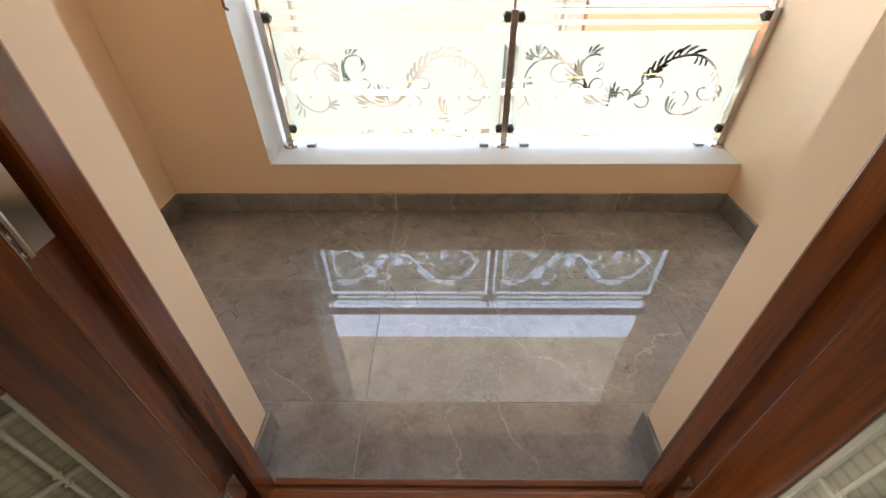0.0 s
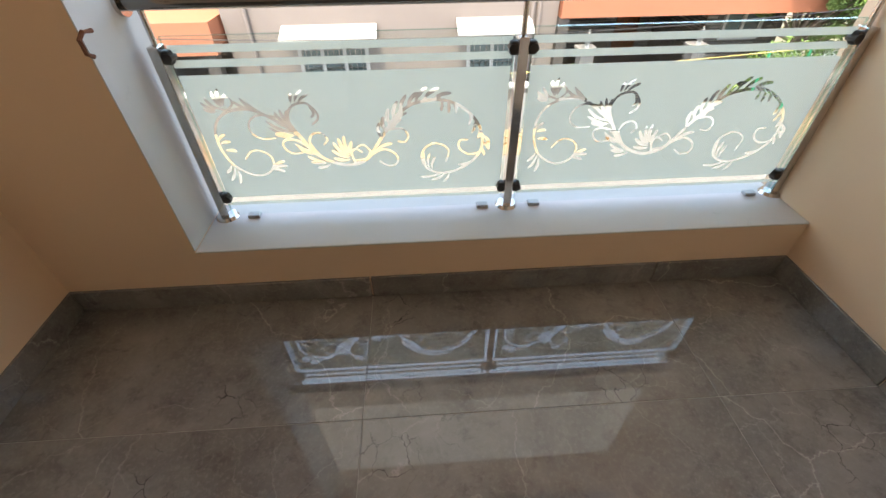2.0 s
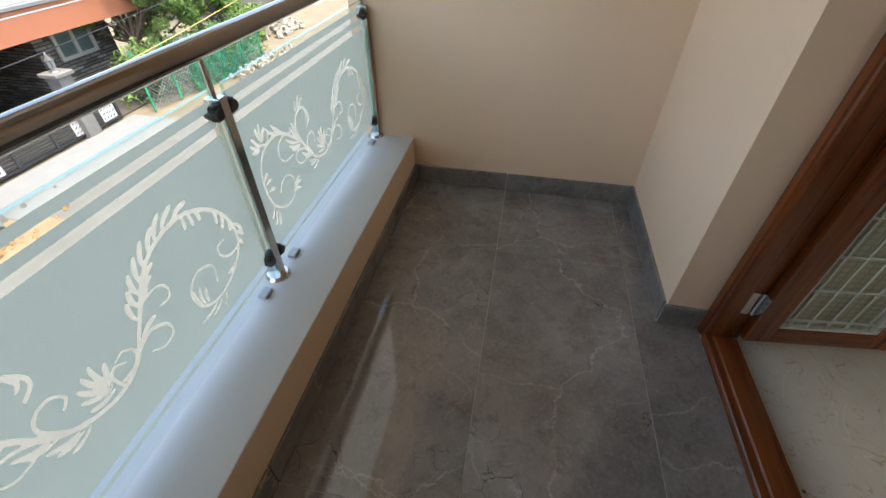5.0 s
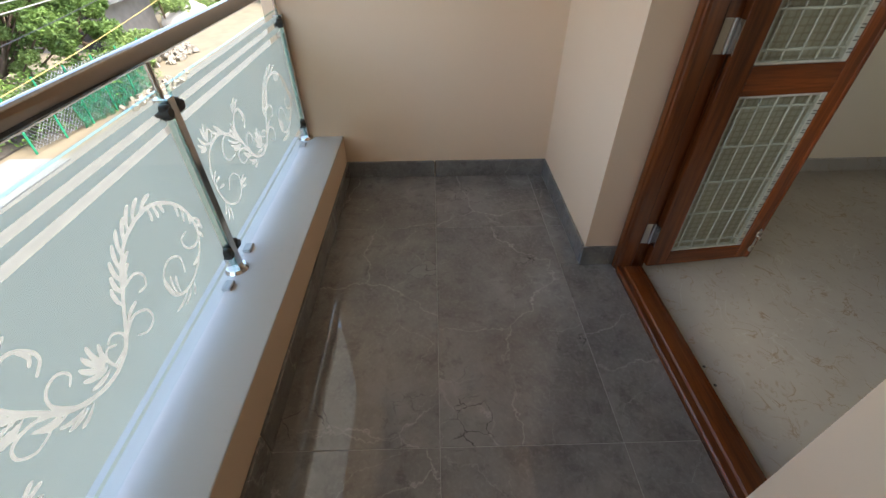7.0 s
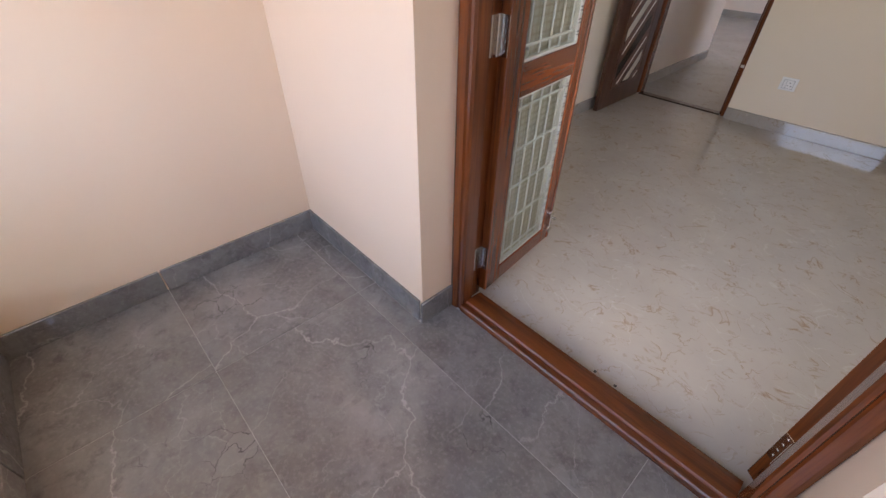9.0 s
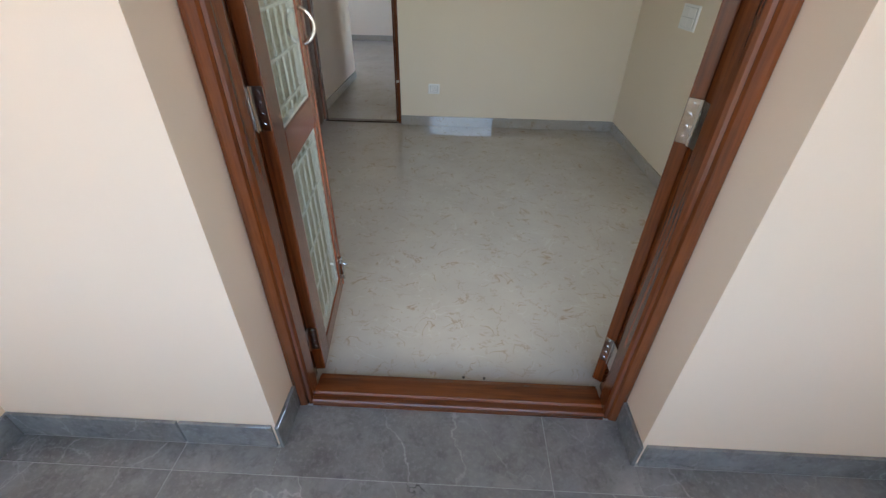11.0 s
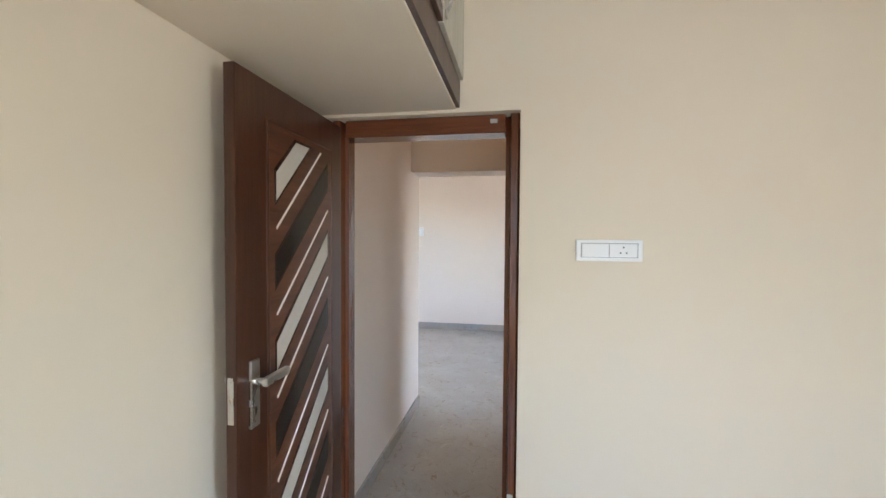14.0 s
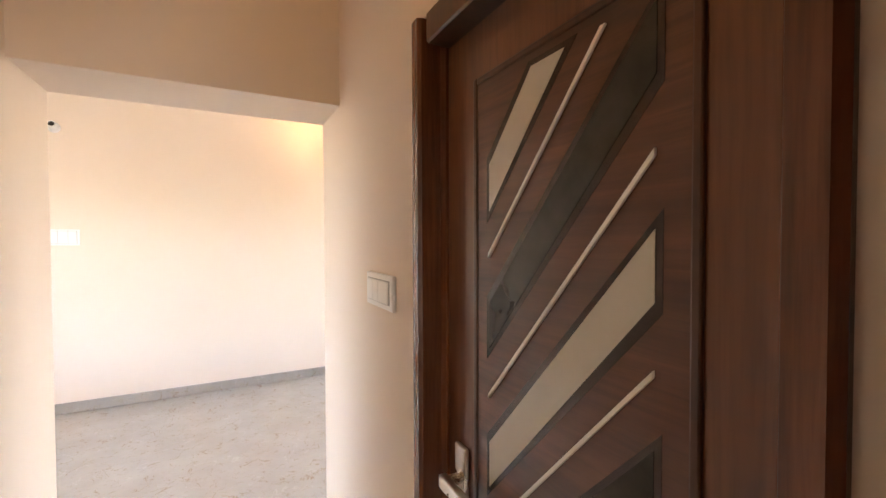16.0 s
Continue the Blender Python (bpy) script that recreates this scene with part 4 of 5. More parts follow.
def scroll_field(w, h):
    """Signed distance (metres, negative inside the clear scrollwork) on a grid over a w x h panel."""
    discs = []

    def stroke(pts, r0, r1, n=60):
        pts = [Vector(p) for p in pts]
        m = len(pts) - 1
        for k in range(n + 1):
            s = m * k / n
            i = min(int(s), m - 1)
            f = s - i
            p0, p1, p2, p3 = pts[max(i - 1, 0)], pts[i], pts[i + 1], pts[min(i + 2, m)]
            q = 0.5 * ((2 * p1) + (p2 - p0) * f + (2 * p0 - 5 * p1 + 4 * p2 - p3) * f * f + (3 * p1 - p0 - 3 * p2 + p3) * f ** 3)
            discs.append((q.x, q.y, r0 + (r1 - r0) * k / n))

    def blade(x0, y0, x1, y1, fat):
        """A leaf from its stem end to its tip, widest past the middle and slightly bent."""
        dx, dy = x1 - x0, y1 - y0
        for k in range(18):
            f = k / 17
            bend = 0.10 * math.sin(math.pi * f)
            r = fat * 1.75 * (f ** 0.8 * (1 - f) ** 0.45)
            discs.append((x0 + dx * f - dy * bend, y0 + dy * f + dx * bend, max(r, 0.0013)))

    # left loop, ending in its inner curl
    stroke([(0.284, 0.299), (0.220, 0.344), (0.150, 0.357), (0.086, 0.334), (0.051, 0.286), (0.045, 0.217), (0.068, 0.146), (0.118, 0.104), (0.169, 0.095), (0.209, 0.122), (0.218, 0.168), (0.185, 0.197), (0.148, 0.195), (0.121, 0.166)], 0.0055, 0.0030, 196)
    # main vine, falling to the middle and rising to the arch
    stroke([(0.277, 0.304), (0.334, 0.258), (0.377, 0.188), (0.430, 0.145), (0.493, 0.124), (0.549, 0.133), (0.585, 0.159), (0.615, 0.202), (0.654, 0.257), (0.692, 0.308), (0.745, 0.349), (0.806, 0.367)], 0.0060, 0.0060, 168)
    # arch and its closing curl
    stroke([(0.806, 0.367), (0.874, 0.364), (0.941, 0.331), (0.991, 0.278), (1.012, 0.215), (1.005, 0.158), (0.962, 0.108), (0.901, 0.078), (0.843, 0.075), (0.797, 0.099), (0.781, 0.144), (0.792, 0.179), (0.826, 0.201), (0.863, 0.193), (0.885, 0.167), (0.875, 0.123)], 0.0060, 0.0030, 224)
    # flower stem at the upper left
    stroke([(0.177, 0.357), (0.124, 0.352), (0.096, 0.360), (0.076, 0.365), (0.067, 0.347)], 0.0040, 0.0030, 70)
    stroke([(0.115, 0.354), (0.139, 0.375), (0.136, 0.397), (0.114, 0.400), (0.103, 0.385)], 0.0035, 0.0030, 70)
    # upper hook
    stroke([(0.346, 0.242), (0.315, 0.307), (0.327, 0.351), (0.355, 0.369), (0.390, 0.369), (0.417, 0.338), (0.418, 0.312), (0.395, 0.293)], 0.0050, 0.0040, 112)
    stroke([(0.401, 0.358), (0.407, 0.333), (0.397, 0.320)], 0.0060, 0.0040, 42)
    # curl left of the hook
    stroke([(0.273, 0.325), (0.214, 0.333), (0.177, 0.310), (0.173, 0.270), (0.205, 0.245), (0.252, 0.245)], 0.0040, 0.0030, 84)
    # low curl on the falling vine
    stroke([(0.380, 0.188), (0.331, 0.231), (0.285, 0.236), (0.273, 0.211), (0.298, 0.183), (0.336, 0.183)], 0.0045, 0.0030, 84)
    stroke([(0.399, 0.168), (0.372, 0.222), (0.387, 0.255), (0.420, 0.258), (0.437, 0.233), (0.422, 0.214)], 0.0045, 0.0030, 84)
    # curls beside the centre flower
    stroke([(0.527, 0.127), (0.518, 0.171), (0.533, 0.191), (0.557, 0.176)], 0.0040, 0.0030, 56)
    stroke([(0.529, 0.142), (0.570, 0.150), (0.587, 0.179), (0.566, 0.205), (0.542, 0.199)], 0.0040, 0.0030, 70)
    # curls under and beside the plume
    stroke([(0.596, 0.168), (0.643, 0.185), (0.685, 0.159), (0.684, 0.123), (0.649, 0.115), (0.620, 0.135)], 0.0045, 0.0030, 84)
    stroke([(0.674, 0.263), (0.712, 0.265), (0.734, 0.241), (0.724, 0.213), (0.695, 0.216)], 0.0040, 0.0030, 70)
    # inner curl on the right
    stroke([(1.000, 0.155), (0.959, 0.152), (0.926, 0.178), (0.927, 0.209), (0.957, 0.212)], 0.0045, 0.0030, 70)
    # flower, upper left
    for ends in ((0.082, 0.357, 0.035, 0.385), (0.080, 0.352, 0.036, 0.362), (0.090, 0.360, 0.052, 0.403), (0.100, 0.365, 0.084, 0.423), (0.103, 0.365, 0.107, 0.430), (0.108, 0.365, 0.126, 0.410)):
        blade(*ends, 0.0075)
    # sprays along the left loop
    for ends in ((0.219, 0.349, 0.142, 0.387), (0.231, 0.344, 0.168, 0.397), (0.243, 0.336, 0.186, 0.382), (0.052, 0.231, 0.088, 0.237), (0.048, 0.243, 0.078, 0.267), (0.058, 0.203, 0.099, 0.198), (0.067, 0.134, 0.039, 0.077), (0.074, 0.128, 0.067, 0.061), (0.060, 0.146, 0.032, 0.110), (0.213, 0.127, 0.261, 0.151), (0.212, 0.122, 0.268, 0.130), (0.207, 0.116, 0.252, 0.106)):
        blade(*ends, 0.0075)
    # leaves below the hook
    for ends in ((0.335, 0.264, 0.231, 0.315), (0.337, 0.255, 0.236, 0.288), (0.331, 0.255, 0.252, 0.261), (0.326, 0.280, 0.271, 0.346), (0.328, 0.285, 0.291, 0.354), (0.325, 0.285, 0.314, 0.349), (0.339, 0.369, 0.347, 0.407), (0.349, 0.371, 0.382, 0.416), (0.358, 0.369, 0.404, 0.401)):
        blade(*ends, 0.0075)
    # leaves on the falling vine
    for ends in ((0.425, 0.142, 0.349, 0.171), (0.426, 0.139, 0.358, 0.145), (0.433, 0.133, 0.378, 0.118), (0.386, 0.185, 0.316, 0.220), (0.389, 0.174, 0.326, 0.203)):
        blade(*ends, 0.0070)
    # centre flower
    for ends in ((0.515, 0.150, 0.447, 0.156), (0.511, 0.156, 0.445, 0.191), (0.510, 0.159, 0.454, 0.222), (0.512, 0.162, 0.475, 0.239), (0.514, 0.165, 0.498, 0.247), (0.518, 0.162, 0.524, 0.222)):
        blade(*ends, 0.0085)
    # plume, outer side
    for ends in ((0.634, 0.230, 0.632, 0.290), (0.654, 0.254, 0.649, 0.313), (0.670, 0.276, 0.670, 0.342), (0.686, 0.295, 0.704, 0.368), (0.711, 0.316, 0.737, 0.388), (0.737, 0.337, 0.776, 0.397), (0.765, 0.355, 0.810, 0.412), (0.794, 0.365, 0.849, 0.407), (0.827, 0.367, 0.895, 0.389)):
        blade(*ends, 0.0095)
    # plume, inner side
    for ends in ((0.639, 0.232, 0.695, 0.281), (0.655, 0.252, 0.717, 0.300), (0.675, 0.276, 0.736, 0.324), (0.607, 0.179, 0.675, 0.207)):
        blade(*ends, 0.0080)
    # leaves hanging in the arch
    for ends in ((0.860, 0.364, 0.857, 0.326), (0.880, 0.362, 0.884, 0.318), (0.902, 0.354, 0.912, 0.315), (0.961, 0.315, 0.959, 0.267), (0.983, 0.288, 0.971, 0.240), (1.000, 0.256, 0.995, 0.215), (1.012, 0.229, 1.041, 0.186), (1.012, 0.201, 1.041, 0.166), (1.008, 0.178, 1.022, 0.143), (0.972, 0.120, 0.921, 0.108)):
        blade(*ends, 0.0075)
    # leaves on the closing curl
    for ends in ((0.858, 0.075, 0.766, 0.060), (0.874, 0.072, 0.811, 0.041), (0.888, 0.072, 0.865, 0.032), (0.804, 0.096, 0.790, 0.167), (0.810, 0.093, 0.813, 0.161), (0.821, 0.087, 0.833, 0.144)):
        blade(*ends, 0.0065)
    nx, nz = int(w / 0.0042), int(h / 0.0042)
    gx, gz = np.linspace(0, w, nx + 1), np.linspace(0, h, nz + 1)
    field = np.full((nx + 1, nz + 1), 1.0)
    for cx, cz, r in discs:
        i0, i1 = np.searchsorted(gx, (cx - 0.03, cx + 0.03))
        j0, j1 = np.searchsorted(gz, (cz - 0.03, cz + 0.03))
        sub = np.hypot(gx[i0:i1, None] - cx, gz[None, j0:j1] - cz) - r
        field[i0:i1, j0:j1] = np.minimum(field[i0:i1, j0:j1], sub)
    return gx, gz, field


def frost_mesh(w, h):
    """The etched film with the scrollwork left out, as a flat mesh cut along the scroll outlines."""
    gx, gz, fld = scroll_field(w, h)
    verts, faces, known = [], [], {}

    def vert(key, p):
        if key not in known:
            known[key] = len(verts)
            verts.append((p[0], 0.0, p[1]))
        return known[key]

    for i in range(len(gx) - 1):
        for j in range(len(gz) - 1):
            quad = [(i, j), (i + 1, j), (i + 1, j + 1), (i, j + 1)]
            d = [fld[a] for a in quad]
            if min(d) >= 0:
                faces.append([vert(a, (gx[a[0]], gz[a[1]])) for a in quad])
                continue
            if max(d) <= 0:
                continue
            for tri in ((0, 1, 2), (0, 2, 3)):
                poly = []
                for k in range(3):
                    a, b = quad[tri[k]], quad[tri[(k + 1) % 3]]
                    da, db = fld[a], fld[b]
                    if da >= 0:
                        poly.append(vert(a, (gx[a[0]], gz[a[1]])))
                    if (da >= 0) != (db >= 0):
                        f = da / (da - db)
                        key = (min(a, b), max(a, b))
                        poly.append(vert(key, (gx[a[0]] + (gx[b[0]] - gx[a[0]]) * f, gz[a[1]] + (gz[b[1]] - gz[a[1]]) * f)))
                if len(poly) >= 3:
                    faces.append(poly)
    me = bpy.data.meshes.new("frosted_film")
    me.from_pydata(verts, [], faces)
    me.materials.append(M_FROST)
    return me


film_mesh = None
for x0, x1 in GX:
    gp = rpart("glass_panel", boxbm(x0, x1, 2.361, 2.371, 0.300, 0.972), M_GLASS, "clear toughened glass panel")
    gp.visible_shadow = False
    for a, b, c, d in ((x0, x1, 0.9722, 0.9735), (x0 - 0.0015, x0 - 0.0002, 0.300, 0.972), (x1 + 0.0002, x1 + 0.0015, 0.300, 0.972)):
        bm = boxbm(a, b, 2.3605, 2.3715, c, d)
        bmesh.ops.translate(bm, verts=bm.verts[:], vec=(0, 0, rail_z))
        part("glass_edge", bm, M_GLASSEDGE, gp, "green tinted glass edge")
    if film_mesh is None:
        film_mesh = frost_mesh(x1 - x0 - 0.01, 0.474)
    film = new("frosted_film", film_mesh)
    film.parent = gp
    film.location = (x0 + 0.005, 2.3725, 0.378 + rail_z)
    tagged(film, "etched frosted band with clear floral scrollwork")
    for z0, z1 in ((0.921, 0.945), (0.876, 0.900), (0.340, 0.354)):
        bm = bmesh.new()
        bmesh.ops.create_grid(bm, x_segments=1, y_segments=1, size=0.5)
        for v in bm.verts:
            v.co = Vector(((x0 + x1) / 2 + v.co.x * (x1 - x0 - 0.01), 2.3725, (z0 + z1) / 2 + v.co.y * (z1 - z0) + rail_z))
        part("frosted_stripe", bm, M_FROST, gp, "narrow frosted stripe")
    for xs in (x0 + 0.085, x1 - 0.075):
        bm = boxbm(xs - 0.024, xs + 0.024, 2.350, 2.382, 0.284, 0.2995, 0.002)
        bmesh.ops.translate(bm, verts=bm.verts[:], vec=(0, 0, rail_z))
        part("setting_block", bm, M_GREYPL, gp, "grey setting block under the glass")

# ---- the street below ----
G = -3.3
M_EARTH = plain("dry_earth", (0.16, 0.135, 0.095), 0.95, 0.2, 0.35, 1.5)
M_ROAD = plain("pale_concrete_road", (0.13, 0.125, 0.116), 0.9, 0.2, 0.2, 2.5)
M_APRON = plain("white_cement_apron", (0.17, 0.173, 0.172), 0.8, 0.2, 0.12, 3.0)
M_HOUSE = paint("neighbour_beige", (0.19, 0.162, 0.142), 0.8, 0.15, 0.2, dirt=0.4)
M_COPING = paint("coping_white", (0.40, 0.385, 0.355), 0.7, 0.12, dirt=0.3)
M_ORANGE = paint("orange_facade", (0.32, 0.12, 0.065), 0.7, 0.1)
M_STONE = plain("dark_slate_cladding", (0.07, 0.062, 0.055), 0.8, 0.3, 0.6, 8)
M_SLATE, sn, sl_, sb, sc = node_material("stacked_slate", 0.75, 0, 0.35)
sx = sn.new("ShaderNodeSeparateXYZ")
sl_.new(sc.outputs["Object"], sx.inputs[0])
ss = sn.new("ShaderNodeCombineXYZ")
sadd = sn.new("ShaderNodeMath")
sl_.new(sx.outputs[0], sadd.inputs[0])
sl_.new(sx.outputs[1], sadd.inputs[1])
sl_.new(sadd.outputs[0], ss.inputs[0])
sl_.new(sx.outputs[2], ss.inputs[1])
sbr = sn.new("ShaderNodeTexBrick")
sbr.inputs["Scale"].default_value = 1.0
for key, val in (("Brick Width", 0.34), ("Row Height", 0.085), ("Mortar Size", 0.010)):
    sbr.inputs[key].default_value = val
sbr.inputs["Color1"].default_value = (0.06, 0.055, 0.05, 1)
sbr.inputs["Color2"].default_value = (0.24, 0.215, 0.19, 1)
sbr.inputs["Mortar"].default_value = (0.012, 0.011, 0.010, 1)
sl_.new(ss.outputs[0], sbr.inputs["Vector"])
sl_.new(sbr.outputs["Color"], sb.inputs["Base Color"])
add_bump(sn, sl_, sb, sbr.outputs["Color"], 0.8, 0.03)
M_INSHADE = plain("painted_interior_shade", (0.03, 0.027, 0.025), 0.9, 0.2, 0.3, 3)
M_IRON = plain("black_gate_iron", (0.025, 0.026, 0.028), 0.45)
M_WINGL = plain("dull_window_glass", (0.10, 0.13, 0.13), 0.15, 0.6, 0.3, 4)
M_LEAF = plain("tree_leaf", (0.10, 0.17, 0.035), 0.55, 0.4, 0.55, 9)
M_LEAF2 = plain("pale_bush_leaf", (0.15, 0.22, 0.06), 0.6, 0.4, 0.5, 7)
M_BARK = plain("bark", (0.13, 0.095, 0.07), 0.9, 0.2, 0.4, 12)
M_NET = plain("green_shade_net", (0.02, 0.24, 0.12), 0.7, 0.3, 0.3, 6)
M_NETSHEET = plain("green_shade_net_sheet", (0.016, 0.14, 0.07), 0.8, 0.2, 0.35, 5)
nn_, nl_ = M_NETSHEET.node_tree.nodes, M_NETSHEET.node_tree.links
tr_, mx_, tc_ = nn_.new("ShaderNodeBsdfTransparent"), nn_.new("ShaderNodeMixShader"), nn_.new("ShaderNodeTexCoord")
nl_.new(ramp(nn_, nl_, noise_tex(nn_, nl_, mapped(nn_, nl_, tc_, 5.0), 1.0, 6, 0.7), [(0.40, (0.85,) * 3), (0.62, (0.15,) * 3)]), mx_.inputs[0])
nl_.new(tr_.outputs[0], mx_.inputs[1])
nl_.new(nn_["Principled BSDF"].outputs[0], mx_.inputs[2])
nl_.new(mx_.outputs[0], nn_["Material Output"].inputs[0])
M_TIN = plain("weathered_tin", (0.14, 0.14, 0.137), 0.55, 0.5, 0.2, 4)
M_MUD = plain("grey_shed_wall", (0.17, 0.152, 0.135), 0.9, 0.2, 0.3, 3)
M_RUBBLE = plain("pale_rubble", (0.27, 0.235, 0.19), 0.9, 0.2, 0.4, 4)
M_SAND = plain("road_edge_sand", (0.21, 0.158, 0.10), 0.95, 0.2, 0.3, 2.2)
M_LITTER = plain("dry_litter", (0.26, 0.15, 0.07), 0.9, 0.2, 0.7, 3)
M_POT = plain("terracotta", (0.36, 0.15, 0.08), 0.8)
M_CABLE = plain("grey_cable", (0.30, 0.29, 0.28), 0.6)

bm = bmesh.new()
bmesh.ops.create_grid(bm, x_segments=2, y_segments=2, size=900)
bmesh.ops.translate(bm, verts=bm.verts[:], vec=(0, 0, G))
structure("ground", bm, M_EARTH, "dry brown earth round the houses", "ground")
structure("road", boxbm(-60, 70, 4.2, 10.5, G - 0.1, G + 0.02), M_ROAD, "pale concrete village road", "road")
structure("apron", boxbm(3.9, 8.4, 10.3, 11.75, G - 0.1, G + 0.05), M_APRON, "white cement apron before the gate", "pavement")

wallc = thing("compound_wall", "beige compound wall with a white coping", "wall", (0, 0, G))
part("wall", boxbm(-14, 3.95, 10.9, 11.08, 0, 0.93), M_HOUSE, wallc)
part("coping", boxbm(-14, 4.0, 10.84, 11.14, 0.93, 1.0, 0.01), M_COPING, wallc)
part("coping_step", boxbm(-4.1, -2.1, 10.70, 11.28, 1.0, 1.12, 0.01), M_COPING, wallc, "wider white slab on the wall")


def house_window(house, x0, x1, z0, z1, y, lights, hood):
    w = part("window", boxbm(x0 + 0.06, x1 - 0.06, y - 0.005, y + 0.02, z0 + 0.06, z1 - 0.06), M_WINGL, house, "dull window pane")
    fr = bmesh.new()
    for k in range(lights + 1):
        x = x0 + (x1 - x0) * k / lights
        box(fr, x - 0.045, x + 0.045, y - 0.06, y + 0.01, z0, z1)
    box(fr, x0, x1, y - 0.055, y + 0.01, z0 - 0.04, z0 + 0.05)
    box(fr, x0, x1, y - 0.055, y + 0.01, z1 - 0.05, z1 + 0.04)
    box(fr, x0, x1, y - 0.055, y + 0.01, z0 + (z1 - z0) * 0.28, z0 + (z1 - z0) * 0.28 + 0.05)
    part("window_frame", fr, M_COPING, w, "white painted window frame")
    gr = bmesh.new()
    for k in range(lights * 4 + 1):
        x = x0 + (x1 - x0) * k / (lights * 4)
        box(gr, x - 0.008, x + 0.008, y - 0.04, y - 0.03, z0, z1)
    for k in range(1, 6):
        z = z0 + (z1 - z0) * k / 6
        box(gr, x0, x1, y - 0.042, y - 0.03, z - 0.008, z + 0.008)
    part("window_grille", gr, M_STEELD, w)
    if hood:
        hd = bmesh.new()
        prism(hd, [(y, z1 + 0.34), (y - 0.55, z1 + 0.13), (y - 0.55, z1 + 0.05), (y, z1 + 0.22)], "x", x0 - 0.32, x1 + 0.32)
        part("sunshade", hd, M_COPING, house, "white concrete sunshade over the window")


h1 = thing("neighbour_house", "beige rendered house across the road with white windows", "house", (0, 12.5, G))
H0 = 12.5


def hpart(name, bm, mat, label=""):
    bmesh.ops.translate(bm, verts=bm.verts[:], vec=(0, -H0, -G))
    return part(name, bm, mat, h1, label)


hpart("wall", boxbm(-4.65, 3.62, H0, 20, G, 4.2), M_HOUSE)
hpart("roof", boxbm(-4.9, 3.8, H0 - 0.4, 20.2, 4.2, 4.35), M_COPING)
for x in (-4.05, 2.95, 3.12):
    hpart("downpipe", cyl(bmesh.new(), (x, H0 - 0.07, G), (x, H0 - 0.07, 4.2), 0.055, 12), M_HOUSE)
for x0, x1, z0, z1, li in ((-2.95, -1.25, -2.95, -1.58, 3), (1.38, 2.62, -2.95, -1.50, 2), (-2.95, -1.25, 0.6, 2.0, 3), (1.38, 2.62, 0.6, 2.0, 2)):
    house_window(h1, x0, x1, z0 - G, z1 - G, 0.0, li, True)
for x0, x1 in ((-4.3, -3.5), (-0.9, 0.4)):
    hpart("vent", boxbm(x0, x1, H0 - 0.02, H0 + 0.02, -3.0, -2.6), M_WINGL, "small dark vent")

# orange-fronted houses either side
h2 = thing("orange_house", "house with an orange slab edge over a dark porch", "house", (-7, 13, G))
def h2part(name, bm, mat, label="", parent=None, off=(7, -13, -G)):
    bmesh.ops.translate(bm, verts=bm.verts[:], vec=off)
    return part(name, bm, mat, parent or h2, label)
h2part("porch_slab", boxbm(-12, -4.75, 11.9, 15, -1.72, -1.0), M_ORANGE, "orange painted slab edge")
h2part("back_wall", boxbm(-12, -4.75, 15, 15.2, G, 4), M_STONE, "dark slate clad wall")
h2part("wall", boxbm(-12, -4.75, 14.6, 20, -1.0, 4), M_HOUSE)
for x in (-11.5, -8.2, -5.0):
    h2part("pillar", boxbm(x - 0.15, x + 0.15, 12.0, 12.3, G, -1.72), M_STONE)

h3 = thing("carport_house", "dark slate house with an orange carport slab and tiled roof", "house", (7, 13, G))
def h3part(name, bm, mat, label=""):
    return h2part(name, bm, mat, label, h3, (-7, -13, -G))
h3part("carport_slab", boxbm(3.66, 10.6, 12.3, 16.5, -1.20, -0.62), M_ORANGE, "orange carport slab edge")
h3part("roof_sheet", prism(bmesh.new(), [(12.25, -0.60), (12.25, -0.54), (16.5, 0.5), (16.5, 0.44)], "x", 3.64, 10.7), M_TIN, "grey sheet roof")
h3part("back_wall", boxbm(3.66, 10.6, 16.5, 16.7, G, 3.5), M_SLATE, "dark slate clad wall")
h3part("side_wall", boxbm(10.4, 10.6, 13.8, 16.5, G, -1.2), M_SLATE)
h3part("front_wall", boxbm(8.3, 10.6, 13.6, 13.8, G, -1.2), M_SLATE, "slate clad wall with a white window")
h3part("return_wall", boxbm(8.3, 8.5, 13.8, 16.5, G, -1.2), M_SLATE)
h3part("side_wall", boxbm(3.64, 3.9, 12.35, 16.5, G, -1.2), M_STONE, "stone clad side wall")
h3part("carport_floor", boxbm(3.9, 10.4, 12.0, 16.5, G, G + 0.04), M_STONE)
wn3 = h3part("window", boxbm(8.86, 9.92, 13.575, 13.6, -2.08, -1.42), M_WINGL)
wf3 = bmesh.new()
for x in (8.82, 9.36, 9.90):
    box(wf3, x - 0.045, x + 0.045, 13.52, 13.6, -2.14, -1.36, 0.006)
for z in (-2.14, -1.44):
    box(wf3, 8.865, 9.855, 13.525, 13.6, z, z + 0.08, 0.006)
h3part("window_frame", wf3, M_COPING, "white painted window frame")
h3part("door", boxbm(6.95, 7.75, 16.44, 16.5, G, -1.3), M_TEAK, "brown panelled door")

M_LANT = plain("lantern_glass", (0.26, 0.26, 0.25), 0.3)
M_GATEPANEL = plain("white_gate_panel", (0.42, 0.42, 0.43), 0.5, 0.4, 0.06)
M_PILLAR = plain("grey_stone_pillar", (0.15, 0.143, 0.135), 0.8, 0.3, 0.3, 9)
